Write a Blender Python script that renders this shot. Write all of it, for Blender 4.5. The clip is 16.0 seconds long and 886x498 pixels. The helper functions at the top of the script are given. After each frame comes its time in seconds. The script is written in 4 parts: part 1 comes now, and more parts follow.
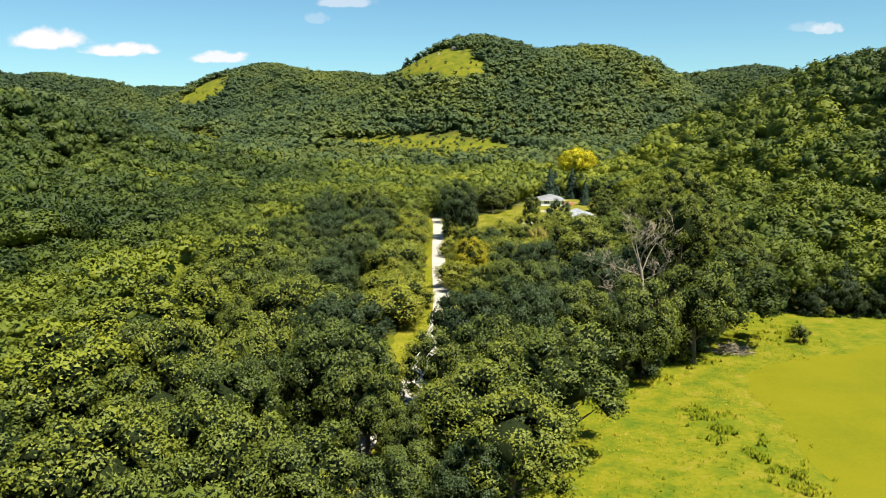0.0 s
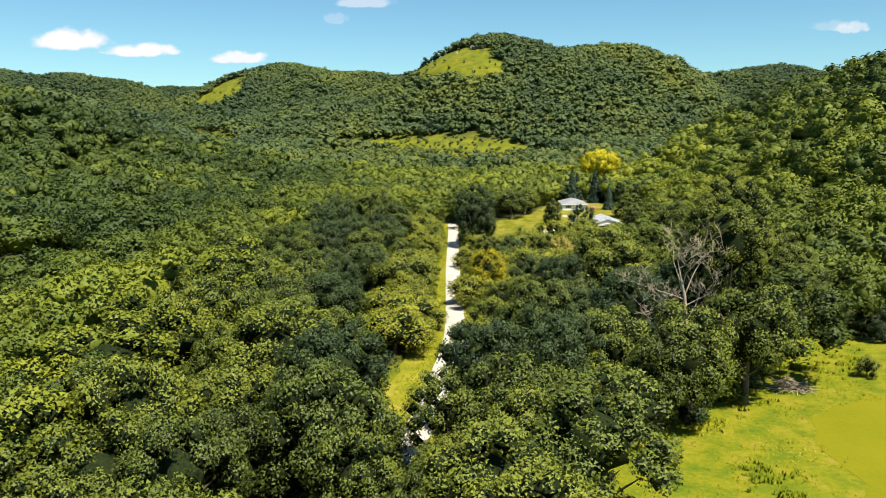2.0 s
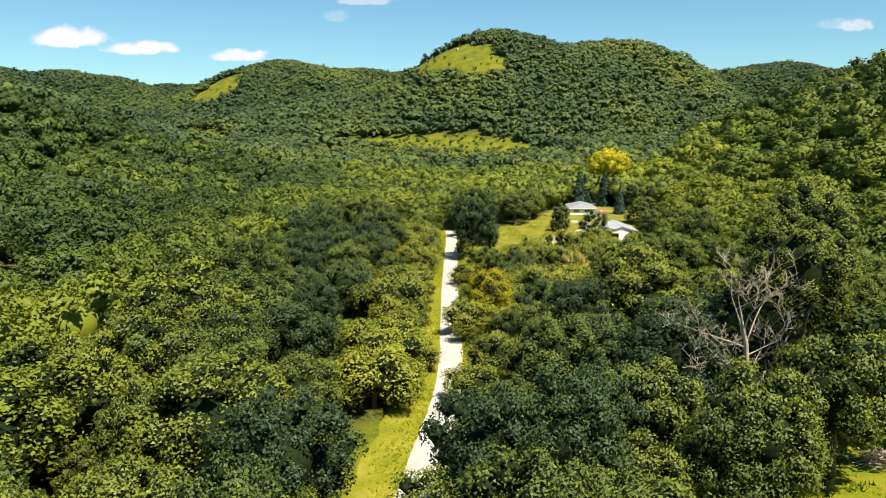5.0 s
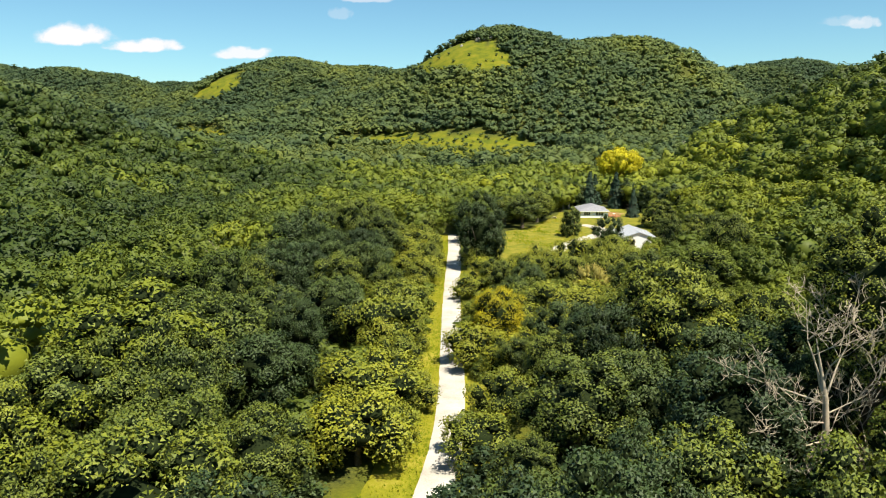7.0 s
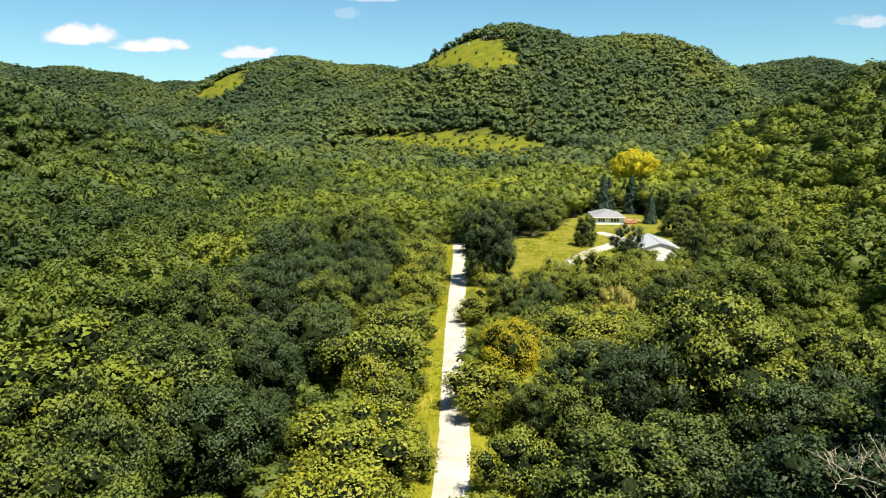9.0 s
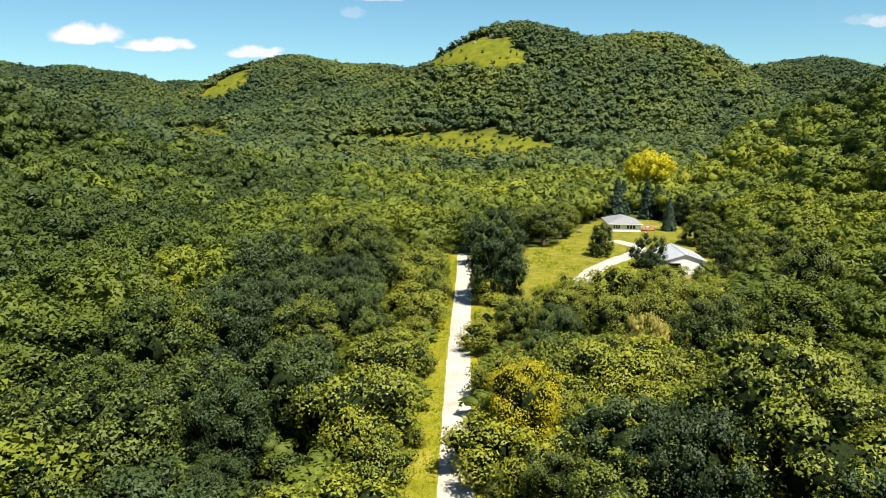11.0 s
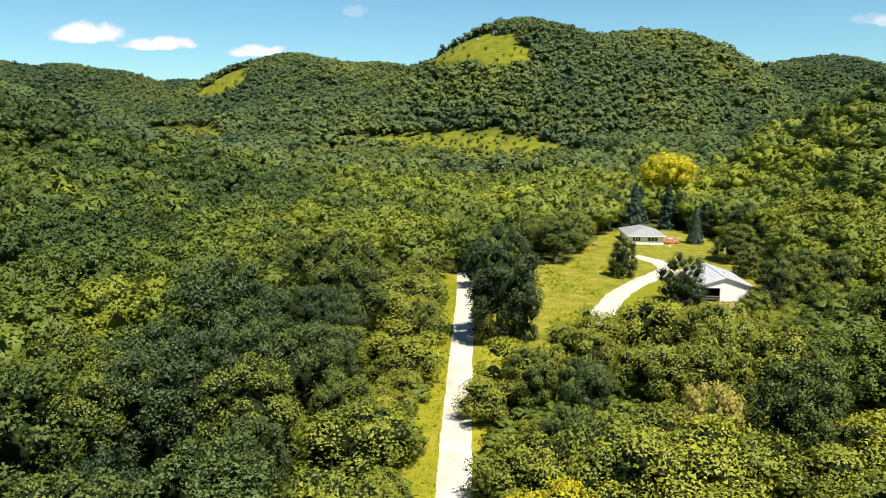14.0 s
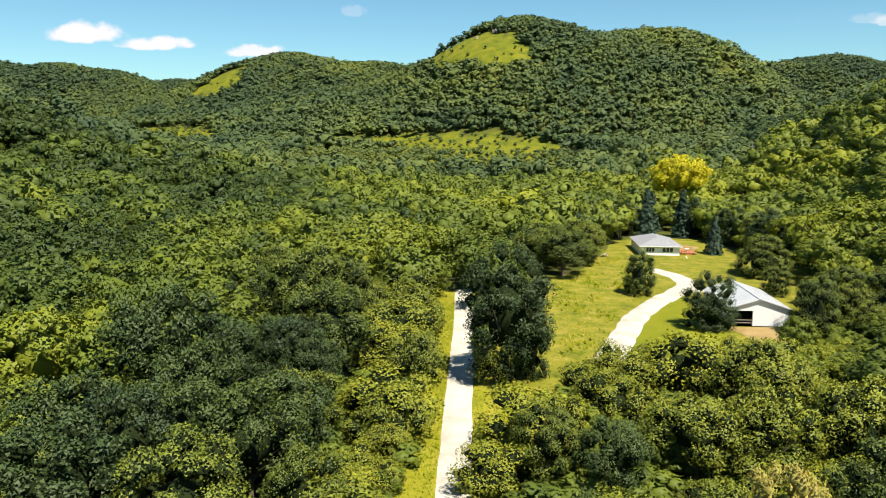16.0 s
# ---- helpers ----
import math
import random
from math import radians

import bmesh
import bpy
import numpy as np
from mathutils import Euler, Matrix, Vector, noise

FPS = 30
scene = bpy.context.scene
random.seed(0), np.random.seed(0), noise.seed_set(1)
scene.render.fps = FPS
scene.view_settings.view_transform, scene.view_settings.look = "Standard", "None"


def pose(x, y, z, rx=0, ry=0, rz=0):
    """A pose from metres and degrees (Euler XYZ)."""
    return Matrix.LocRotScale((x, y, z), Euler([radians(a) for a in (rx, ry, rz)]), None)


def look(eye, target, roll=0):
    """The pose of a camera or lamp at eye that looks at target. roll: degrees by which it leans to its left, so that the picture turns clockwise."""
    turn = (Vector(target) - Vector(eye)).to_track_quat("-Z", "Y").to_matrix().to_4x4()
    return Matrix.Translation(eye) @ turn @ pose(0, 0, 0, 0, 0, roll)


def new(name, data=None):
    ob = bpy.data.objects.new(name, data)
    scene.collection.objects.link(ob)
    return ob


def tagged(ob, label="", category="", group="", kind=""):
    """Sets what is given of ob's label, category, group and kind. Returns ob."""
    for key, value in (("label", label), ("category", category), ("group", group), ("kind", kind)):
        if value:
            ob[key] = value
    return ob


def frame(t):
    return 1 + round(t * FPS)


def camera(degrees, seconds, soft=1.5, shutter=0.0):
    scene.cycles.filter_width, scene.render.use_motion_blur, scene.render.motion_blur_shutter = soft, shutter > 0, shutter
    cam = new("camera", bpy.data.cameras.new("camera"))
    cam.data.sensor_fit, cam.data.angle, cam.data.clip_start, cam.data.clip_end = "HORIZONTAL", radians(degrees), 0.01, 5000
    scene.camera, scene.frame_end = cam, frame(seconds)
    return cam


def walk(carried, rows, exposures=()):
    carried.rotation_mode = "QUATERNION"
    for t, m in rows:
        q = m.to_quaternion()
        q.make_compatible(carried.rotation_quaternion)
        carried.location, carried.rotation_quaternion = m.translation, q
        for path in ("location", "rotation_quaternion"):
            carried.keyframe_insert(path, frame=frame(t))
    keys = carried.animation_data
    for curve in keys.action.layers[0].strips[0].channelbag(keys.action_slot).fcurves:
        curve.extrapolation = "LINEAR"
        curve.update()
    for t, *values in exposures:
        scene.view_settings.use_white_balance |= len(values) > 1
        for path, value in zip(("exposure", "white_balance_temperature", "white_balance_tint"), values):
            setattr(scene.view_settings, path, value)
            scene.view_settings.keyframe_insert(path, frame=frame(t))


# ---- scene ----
cam = camera(61.7, 16.0, soft=0.95)
METRES, EYE, TILT, LEAN, TURN = 130.0, 34.0, -9.3, 0.0, 0.0
ROWS = [
    (0.0, 0.0, 0.0, 0.0, 0.0, 0.0, -0.0),
    (0.5, 0.0015, 0.0277, 0.0048, 0.21, 0.01, -0.04),
    (1.0, 0.003, 0.0555, 0.0094, 0.47, 0.01, -0.1),
    (1.5, 0.0047, 0.0834, 0.0139, 0.93, 0.02, -0.18),
    (2.0, 0.006, 0.1107, 0.0187, 1.4, 0.02, -0.27),
    (2.5, 0.0074, 0.1388, 0.0231, 1.57, 0.02, -0.32),
    (3.0, 0.0084, 0.1672, 0.0277, 1.54, 0.02, -0.31),
    (3.5, 0.0092, 0.196, 0.0323, 1.51, 0.01, -0.31),
    (4.0, 0.0098, 0.2254, 0.0367, 1.48, -0.01, -0.32),
    (6.5, 0.0118, 0.3755, 0.0596, 1.66, -0.24, -0.36),
    (7.0, 0.0119, 0.4075, 0.0646, 1.81, -0.25, -0.4),
    (7.5, 0.0122, 0.4394, 0.07, 1.84, -0.26, -0.43),
    (8.0, 0.0123, 0.4713, 0.0755, 1.89, -0.26, -0.44),
    (8.5, 0.0124, 0.5034, 0.0811, 2.11, -0.27, -0.48),
    (9.0, 0.0123, 0.5355, 0.0866, 2.31, -0.27, -0.53),
    (11.5, 0.0118, 0.6936, 0.1122, 2.82, -0.29, -0.67),
    (12.0, 0.0117, 0.7273, 0.1176, 2.85, -0.3, -0.68),
    (12.5, 0.0115, 0.759, 0.1229, 2.85, -0.31, -0.7),
    (13.0, 0.011, 0.791, 0.1282, 2.84, -0.32, -0.69),
    (13.5, 0.0106, 0.8233, 0.1336, 2.83, -0.3, -0.7),
    (14.0, 0.0101, 0.856, 0.1394, 2.96, -0.32, -0.73),
    (14.5, 0.0096, 0.8885, 0.1452, 2.96, -0.33, -0.73),
    (15.0, 0.009, 0.9209, 0.151, 2.94, -0.33, -0.73),
    (15.5, 0.0083, 0.9537, 0.1562, 2.92, -0.32, -0.72),
    (16.0, 0.0077, 0.9866, 0.1615, 2.9, -0.31, -0.71),
]
walk(cam, [(t, pose(0, 0, EYE, TILT, LEAN, TURN) @ pose(METRES * x, METRES * y, METRES * z, 90 + pitch, roll, yaw)) for t, x, y, z, yaw, pitch, roll in ROWS], exposures=[(0.0, 1.0), (16.0, 1.0)])

# ---- world and sun ----
SUN_DIR = Vector((0.54, -0.60, 1.60)).normalized()
world = bpy.data.worlds.new("world")
scene.world = world
world.use_nodes = True
wn = world.node_tree
sky = wn.nodes.new("ShaderNodeTexSky")
sky.sky_type = "NISHITA"
sky.sun_disc = False
sky.sun_elevation = math.asin(SUN_DIR.z)
sky.sun_rotation = math.atan2(SUN_DIR.x, SUN_DIR.y)
sky.altitude = 900.0
sky.air_density = 1.0
sky.dust_density = 0.4
sky.ozone_density = 2.5
tint = wn.nodes.new("ShaderNodeMix")
tint.data_type, tint.blend_type = "RGBA", "MULTIPLY"
tint.inputs[0].default_value = 1.0
tint.inputs[7].default_value = (0.78, 1.09, 1.08, 1)
wn.links.new(sky.outputs["Color"], tint.inputs[6])
wn.links.new(tint.outputs[2], wn.nodes["Background"].inputs["Color"])
wn.nodes["Background"].inputs["Strength"].default_value = 0.062
sun_data = bpy.data.lights.new("sun", "SUN")
sun_data.energy = 5.0
sun_data.angle = radians(0.55)
sun_data.color = (1.0, 0.93, 0.80)
sun = new("sun", sun_data)
sun.matrix_world = look((0, 0, 300), tuple(Vector((0, 0, 300)) - SUN_DIR))


# ---- materials ----
def material(name):
    m = bpy.data.materials.new(name)
    m.use_nodes = True
    return m, m.node_tree.nodes, m.node_tree.links, m.node_tree.nodes["Principled BSDF"]


def ramp(nodes, links, source, stops):
    r = nodes.new("ShaderNodeValToRGB")
    r.color_ramp.elements[0].position, r.color_ramp.elements[0].color = stops[0][0], (*stops[0][1], 1)
    r.color_ramp.elements[1].position, r.color_ramp.elements[1].color = stops[-1][0], (*stops[-1][1], 1)
    for p, c in stops[1:-1]:
        e = r.color_ramp.elements.new(p)
        e.color = (*c, 1)
    links.new(source, r.inputs["Fac"])
    return r.outputs["Color"]


def noise_tex(nodes, links, scale, detail=3.0, rough=0.6):
    n = nodes.new("ShaderNodeTexNoise")
    g = nodes.new("ShaderNodeNewGeometry")
    n.inputs["Scale"].default_value = scale
    n.inputs["Detail"].default_value = detail
    n.inputs["Roughness"].default_value = rough
    links.new(g.outputs["Position"], n.inputs["Vector"])
    return n.outputs["Fac"]


def calc(nodes, links, op, a, b):
    n = nodes.new("ShaderNodeMath")
    n.operation = op
    for i, v in enumerate((a, b)):
        if isinstance(v, (int, float)):
            n.inputs[i].default_value = v
        else:
            links.new(v, n.inputs[i])
    return n.outputs[0]


def mix_rgb(nodes, links, kind, fac, a, b):
    n = nodes.new("ShaderNodeMix")
    n.data_type, n.blend_type = "RGBA", kind
    for key, v in ((0, fac), (6, a), (7, b)):
        if isinstance(v, (int, float)):
            n.inputs[key].default_value = v
        elif isinstance(v, tuple):
            n.inputs[key].default_value = (*v, 1)
        else:
            links.new(v, n.inputs[key])
    return n.outputs[2]


def bump(nodes, links, bsdf, height, strength, distance):
    b = nodes.new("ShaderNodeBump")
    b.inputs["Strength"].default_value = strength
    b.inputs["Distance"].default_value = distance
    links.new(height, b.inputs["Height"])
    links.new(b.outputs["Normal"], bsdf.inputs["Normal"])


GREENS = [(0.0, (0.023, 0.040, 0.012)), (0.3, (0.058, 0.083, 0.014)), (0.55, (0.116, 0.144, 0.016)),
          (0.8, (0.188, 0.207, 0.016)), (1.0, (0.256, 0.258, 0.015))]


def leaf_material(name, stops, source, low=0.10, reach=0.72, grain=0.35, scale=1.9, gloss=0.16, mixed=0.18):
    """Leaves: the hue of a tree from source ('object' or the attribute 'tint'), each bough and each leaf a little lighter or darker."""
    m, nodes, links, bsdf = material(name)
    if source == "object":
        tree = nodes.new("ShaderNodeObjectInfo").outputs["Random"]
    else:
        at = nodes.new("ShaderNodeAttribute")
        at.attribute_name = "tint"
        tree = at.outputs["Fac"]
    tree = calc(nodes, links, "MULTIPLY_ADD", tree, reach)
    nodes[-1].inputs[2].default_value = low
    isle = nodes.new("ShaderNodeNewGeometry").outputs["Random Per Island"]
    patch = noise_tex(nodes, links, 0.42, 3.0)
    shift = calc(nodes, links, "MULTIPLY_ADD", patch, 0.34)
    nodes[-1].inputs[2].default_value = -0.17
    hue = calc(nodes, links, "ADD", tree, shift)
    leaf = calc(nodes, links, "MULTIPLY_ADD", isle, mixed)
    nodes[-1].inputs[2].default_value = -mixed / 2
    hue = calc(nodes, links, "ADD", hue, leaf)
    col = ramp(nodes, links, hue, stops)
    fine = noise_tex(nodes, links, scale, 4.0, 0.75)
    speck = calc(nodes, links, "MULTIPLY_ADD", fine, 2.6)
    nodes[-1].inputs[2].default_value = -0.35
    grey = nodes.new("ShaderNodeCombineColor")
    for k in range(3):
        links.new(speck, grey.inputs[k])
    col = mix_rgb(nodes, links, "MULTIPLY", grain, col, grey.outputs[0])
    bump(nodes, links, bsdf, fine, grain, 0.75 / scale)
    links.new(col, bsdf.inputs["Base Color"])
    bsdf.inputs["Roughness"].default_value = 0.55
    bsdf.inputs["Specular IOR Level"].default_value = gloss
    tr = nodes.new("ShaderNodeBsdfTranslucent")
    bright = mix_rgb(nodes, links, "MULTIPLY", 1.0, col, (1.35, 1.25, 0.5))
    links.new(bright, tr.inputs["Color"])
    mx = nodes.new("ShaderNodeMixShader")
    mx.inputs[0].default_value = 0.10
    links.new(bsdf.outputs[0], mx.inputs[1])
    links.new(tr.outputs[0], mx.inputs[2])
    links.new(mx.outputs[0], nodes["Material Output"].inputs["Surface"])
    return m


M_LEAF = leaf_material("leaf_green", GREENS, "object", 0.31, 0.38, gloss=0.3, mixed=0.30)
M_SHRUB = leaf_material("shrub_leaf", GREENS, "object", 0.60, 0.32, gloss=0.3, mixed=0.30)
M_WOODS = leaf_material("woods_leaf", GREENS, "tint", 0.12, 0.80, 0.10, mixed=0.08)
# far leaf greens are bluer: some distance haze is tinted into them
M_HAZY_FARWOODS = leaf_material("far_woods_hazy_leaf", [(0.0, (0.034, 0.058, 0.032)), (0.35, (0.062, 0.090, 0.034)), (0.65, (0.106, 0.132, 0.034)), (1.0, (0.190, 0.200, 0.034))], "tint", 0.12, 0.70, 0.0, 0.7, 0.08, 0.02)
M_DARKLEAF = leaf_material("leaf_dark", [(0.0, (0.018, 0.036, 0.013)), (0.5, (0.046, 0.074, 0.017)), (1.0, (0.094, 0.126, 0.018))], "object", 0.18, 0.62, gloss=0.35, mixed=0.30)
M_GOLD = leaf_material("leaf_gold", [(0.0, (0.30, 0.28, 0.010)), (0.5, (0.42, 0.38, 0.012)), (1.0, (0.52, 0.45, 0.015))], "object")
M_GOLDGREEN = leaf_material("leaf_gold_green", [(0.0, (0.06, 0.10, 0.010)), (0.42, (0.12, 0.14, 0.010)), (0.56, (0.36, 0.31, 0.008)), (1.0, (0.46, 0.38, 0.010))], "object", 0.54, 0.05)
M_TAN = leaf_material("leaf_tan", [(0.0, (0.16, 0.15, 0.03)), (0.5, (0.29, 0.25, 0.055)), (1.0, (0.40, 0.33, 0.09))], "object", 0.4, 0.2)
M_SPRUCE = leaf_material("spruce_needles", [(0.0, (0.022, 0.045, 0.024)), (0.5, (0.040, 0.068, 0.040)), (1.0, (0.065, 0.098, 0.062))], "object")


def core_shade_material():
    """Inside of a crown: twigs in near-black green, the shade there painted into it."""
    m, nodes, links, bsdf = material("painted_core_shade")
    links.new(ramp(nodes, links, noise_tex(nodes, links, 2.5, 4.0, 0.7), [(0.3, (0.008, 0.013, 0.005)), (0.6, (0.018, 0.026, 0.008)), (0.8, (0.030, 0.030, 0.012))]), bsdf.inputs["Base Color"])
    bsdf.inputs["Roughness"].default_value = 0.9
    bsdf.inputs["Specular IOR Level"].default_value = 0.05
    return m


M_CORE_SHADE = core_shade_material()


def blade_material():
    """Grass blades: the hue of each tuft from 'tint', pale dry tips here and there."""
    m, nodes, links, bsdf = material("grass_blades")
    at = nodes.new("ShaderNodeAttribute")
    at.attribute_name = "tint"
    isle = nodes.new("ShaderNodeNewGeometry").outputs["Random Per Island"]
    mixed = calc(nodes, links, "ADD", at.outputs["Fac"], calc(nodes, links, "MULTIPLY", calc(nodes, links, "SUBTRACT", isle, 0.5), 0.5))
    links.new(ramp(nodes, links, mixed, [(0.0, (0.095, 0.125, 0.006)), (0.4, (0.150, 0.165, 0.008)), (0.75, (0.205, 0.200, 0.011)), (1.0, (0.27, 0.23, 0.04))]), bsdf.inputs["Base Color"])
    bsdf.inputs["Roughness"].default_value = 0.9
    bsdf.inputs["Specular IOR Level"].default_value = 0.05
    return m


M_GRASSBLADE = blade_material()


def ground_material(name, stops, scale, fine, bump_d=0.06):
    m, nodes, links, bsdf = material(name)
    a = noise_tex(nodes, links, scale, 4.0)
    b = noise_tex(nodes, links, fine, 5.0, 0.7)
    f = calc(nodes, links, "MULTIPLY_ADD", b, 0.6)
    nodes[-1].inputs[2].default_value = -0.3
    links.new(ramp(nodes, links, calc(nodes, links, "ADD", a, f), stops), bsdf.inputs["Base Color"])
    bsdf.inputs["Roughness"].default_value = 0.9
    bsdf.inputs["Specular IOR Level"].default_value = 0.15
    bump(nodes, links, bsdf, b, 0.8, bump_d)
    return m


M_GROUND = ground_material("meadow_grass", [(0.25, (0.051, 0.075, 0.005)), (0.45, (0.102, 0.117, 0.006)), (0.6, (0.144, 0.144, 0.007)), (0.8, (0.180, 0.150, 0.018))], 0.09, 1.6, 0.2)
_nodes, _links = M_GROUND.node_tree.nodes, M_GROUND.node_tree.links
_bsdf = _nodes["Principled BSDF"]
_grass = _bsdf.inputs["Base Color"].links[0].from_socket
_floor = ramp(_nodes, _links, noise_tex(_nodes, _links, 1.7, 6.0, 0.8), [(0.34, (0.018, 0.022, 0.006)), (0.5, (0.058, 0.066, 0.012)), (0.62, (0.095, 0.098, 0.014)), (0.75, (0.110, 0.085, 0.035))])
_at = _nodes.new("ShaderNodeAttribute")
_at.attribute_name = "wooded"
_links.new(mix_rgb(_nodes, _links, "MIX", _at.outputs["Fac"], _grass, _floor), _bsdf.inputs["Base Color"])
M_FIELD = ground_material("mown_field", [(0.25, (0.120, 0.130, 0.002)), (0.5, (0.150, 0.148, 0.002)), (0.8, (0.176, 0.162, 0.003))], 0.07, 2.0, 0.02)
M_ROUGH = ground_material("rough_grass", [(0.25, (0.062, 0.110, 0.004)), (0.42, (0.112, 0.136, 0.004)), (0.58, (0.166, 0.164, 0.005)), (0.8, (0.225, 0.182, 0.030))], 0.3, 1.5, 0.15)
M_LAWN = ground_material("yard_grass", [(0.22, (0.060, 0.080, 0.006)), (0.38, (0.125, 0.135, 0.010)), (0.52, (0.175, 0.168, 0.014)), (0.66, (0.24, 0.20, 0.035)), (0.85, (0.32, 0.25, 0.08))], 0.3, 1.8, 0.25)
M_MOWN = ground_material("mown_lawn", [(0.25, (0.095, 0.120, 0.005)), (0.5, (0.142, 0.152, 0.006)), (0.8, (0.195, 0.180, 0.012))], 0.12, 2.0, 0.03)
M_VERGE = ground_material("verge_grass", [(0.2, (0.112, 0.128, 0.007)), (0.5, (0.203, 0.195, 0.011)), (0.8, (0.315, 0.255, 0.045))], 0.2, 2.5, 0.06)
M_GRAVEL = ground_material("pale_gravel", [(0.2, (0.30, 0.27, 0.21)), (0.5, (0.42, 0.39, 0.33)), (0.8, (0.52, 0.49, 0.43))], 0.25, 6.0, 0.02)
M_DIRT = ground_material("bare_earth", [(0.2, (0.180, 0.135, 0.045)), (0.5, (0.270, 0.188, 0.075)), (0.8, (0.330, 0.247, 0.128))], 0.3, 3.0, 0.03)


def plain_material(name, colour, rough=0.6, spread=0.15, scale=3.0, metal=0.0):
    m, nodes, links, bsdf = material(name)
    n = noise_tex(nodes, links, scale, 5.0, 0.65)
    lo = tuple(max(0.0, c * (1 - spread)) for c in colour)
    hi = tuple(min(1.0, c * (1 + spread)) for c in colour)
    links.new(ramp(nodes, links, n, [(0.3, lo), (0.7, hi)]), bsdf.inputs["Base Color"])
    bsdf.inputs["Roughness"].default_value = rough
    bsdf.inputs["Metallic"].default_value = metal
    bump(nodes, links, bsdf, n, 0.3, 0.01)
    return m


M_BARK = plain_material("bark", (0.11, 0.085, 0.055), 0.9, 0.45, 6.0)
M_DEAD = plain_material("dead_wood", (0.36, 0.30, 0.21), 0.85, 0.3, 3.0)
M_WHITE = plain_material("white_paint", (0.86, 0.86, 0.84), 0.5, 0.05, 1.5)
M_TIN = plain_material("white_roof_sheet", (0.40, 0.41, 0.42), 0.4, 0.08, 0.6)
M_SHINGLE = plain_material("grey_shingle", (0.22, 0.22, 0.23), 0.85, 0.18, 2.0)
# near-black colour that paints the shade inside barn and shed
M_INTERIOR_SHADE = plain_material("painted_interior_shade", (0.02, 0.02, 0.02), 0.9, 0.3, 2.0)
M_DECK = plain_material("red_brown_boards", (0.34, 0.13, 0.05), 0.7, 0.25, 2.0)
M_GREYWOOD = plain_material("weathered_wood", (0.28, 0.25, 0.21), 0.85, 0.25, 4.0)
M_ROCK = plain_material("pale_rock", (0.30, 0.27, 0.22), 0.9, 0.35, 0.8)
M_CONCRETE = plain_material("concrete", (0.55, 0.52, 0.46), 0.85, 0.12, 1.5)
M_GLASS, _n, _l, _b = material("window_glass")
_b.inputs["Base Color"].default_value = (0.03, 0.04, 0.05, 1)
_b.inputs["Roughness"].default_value = 0.08


# ---- mesh helpers ----
RNG = np.random.default_rng(7)


def numpy_mesh(name, verts, faces, mat, tint=None, smooth=False, inner=None):
    """A mesh of equal-sided faces (all triangles or all quads) from arrays."""
    me = bpy.data.meshes.new(name)
    n, k = faces.shape
    me.vertices.add(len(verts))
    me.vertices.foreach_set("co", np.ascontiguousarray(verts, dtype=np.float32).ravel())
    me.loops.add(n * k)
    me.loops.foreach_set("vertex_index", np.ascontiguousarray(faces, dtype=np.int32).ravel())
    me.polygons.add(n)
    me.polygons.foreach_set("loop_start", np.arange(0, n * k, k, dtype=np.int32))
    me.polygons.foreach_set("use_smooth", np.full(n, smooth))
    if tint is not None:
        at = me.attributes.new("tint", "FLOAT", "FACE")
        at.data.foreach_set("value", np.ascontiguousarray(tint, dtype=np.float32))
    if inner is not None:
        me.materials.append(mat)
        me.materials.append(M_CORE_SHADE)
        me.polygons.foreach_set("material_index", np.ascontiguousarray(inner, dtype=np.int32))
    else:
        me.materials.append(mat)
    me.update(calc_edges=True)
    return me


def part(name, bm, mat, parent=None, label=""):
    """Links a bmesh as one mesh object under a thing or a part."""
    me = bpy.data.meshes.new(name)
    bm.to_mesh(me)
    bm.free()
    me.materials.append(mat)
    ob = new(name, me)
    ob.parent = parent
    if label:
        tagged(ob, label)
    return ob


def mesh_part(name, me, parent=None, label=""):
    ob = new(name, me)
    ob.parent = parent
    if label:
        tagged(ob, label)
    return ob


def box(bm, x0, y0, z0, x1, y1, z1, bevel=0.0):
    made = bmesh.ops.create_cube(bm, size=1.0)["verts"]
    for v in made:
        v.co = Vector(((x0 + x1) / 2 + v.co.x * (x1 - x0), (y0 + y1) / 2 + v.co.y * (y1 - y0), (z0 + z1) / 2 + v.co.z * (z1 - z0)))
    if bevel:
        edges = {e for v in made for e in v.link_edges}
        bmesh.ops.bevel(bm, geom=list(edges), offset=bevel, segments=1, affect="EDGES")
    return bm


def boxed(name, size, mat, parent, bevel=0.01, label=""):
    return part(name, box(bmesh.new(), *size, bevel), mat, parent, label)


def tube(verts, faces, pts, radii, sides=6):
    """Adds a tapered round limb along pts to the lists."""
    pts = [Vector(p) for p in pts]
    base = len(verts)
    for i, p in enumerate(pts):
        d = (pts[min(i + 1, len(pts) - 1)] - pts[max(i - 1, 0)]).normalized()
        a = d.orthogonal().normalized()
        b = d.cross(a)
        for k in range(sides):
            t = 2 * math.pi * k / sides
            verts.append(tuple(p + (a * math.cos(t) + b * math.sin(t)) * radii[i]))
    for i in range(len(pts) - 1):
        for k in range(sides):
            k2 = (k + 1) % sides
            faces.append((base + i * sides + k, base + i * sides + k2, base + (i + 1) * sides + k2, base + (i + 1) * sides + k))


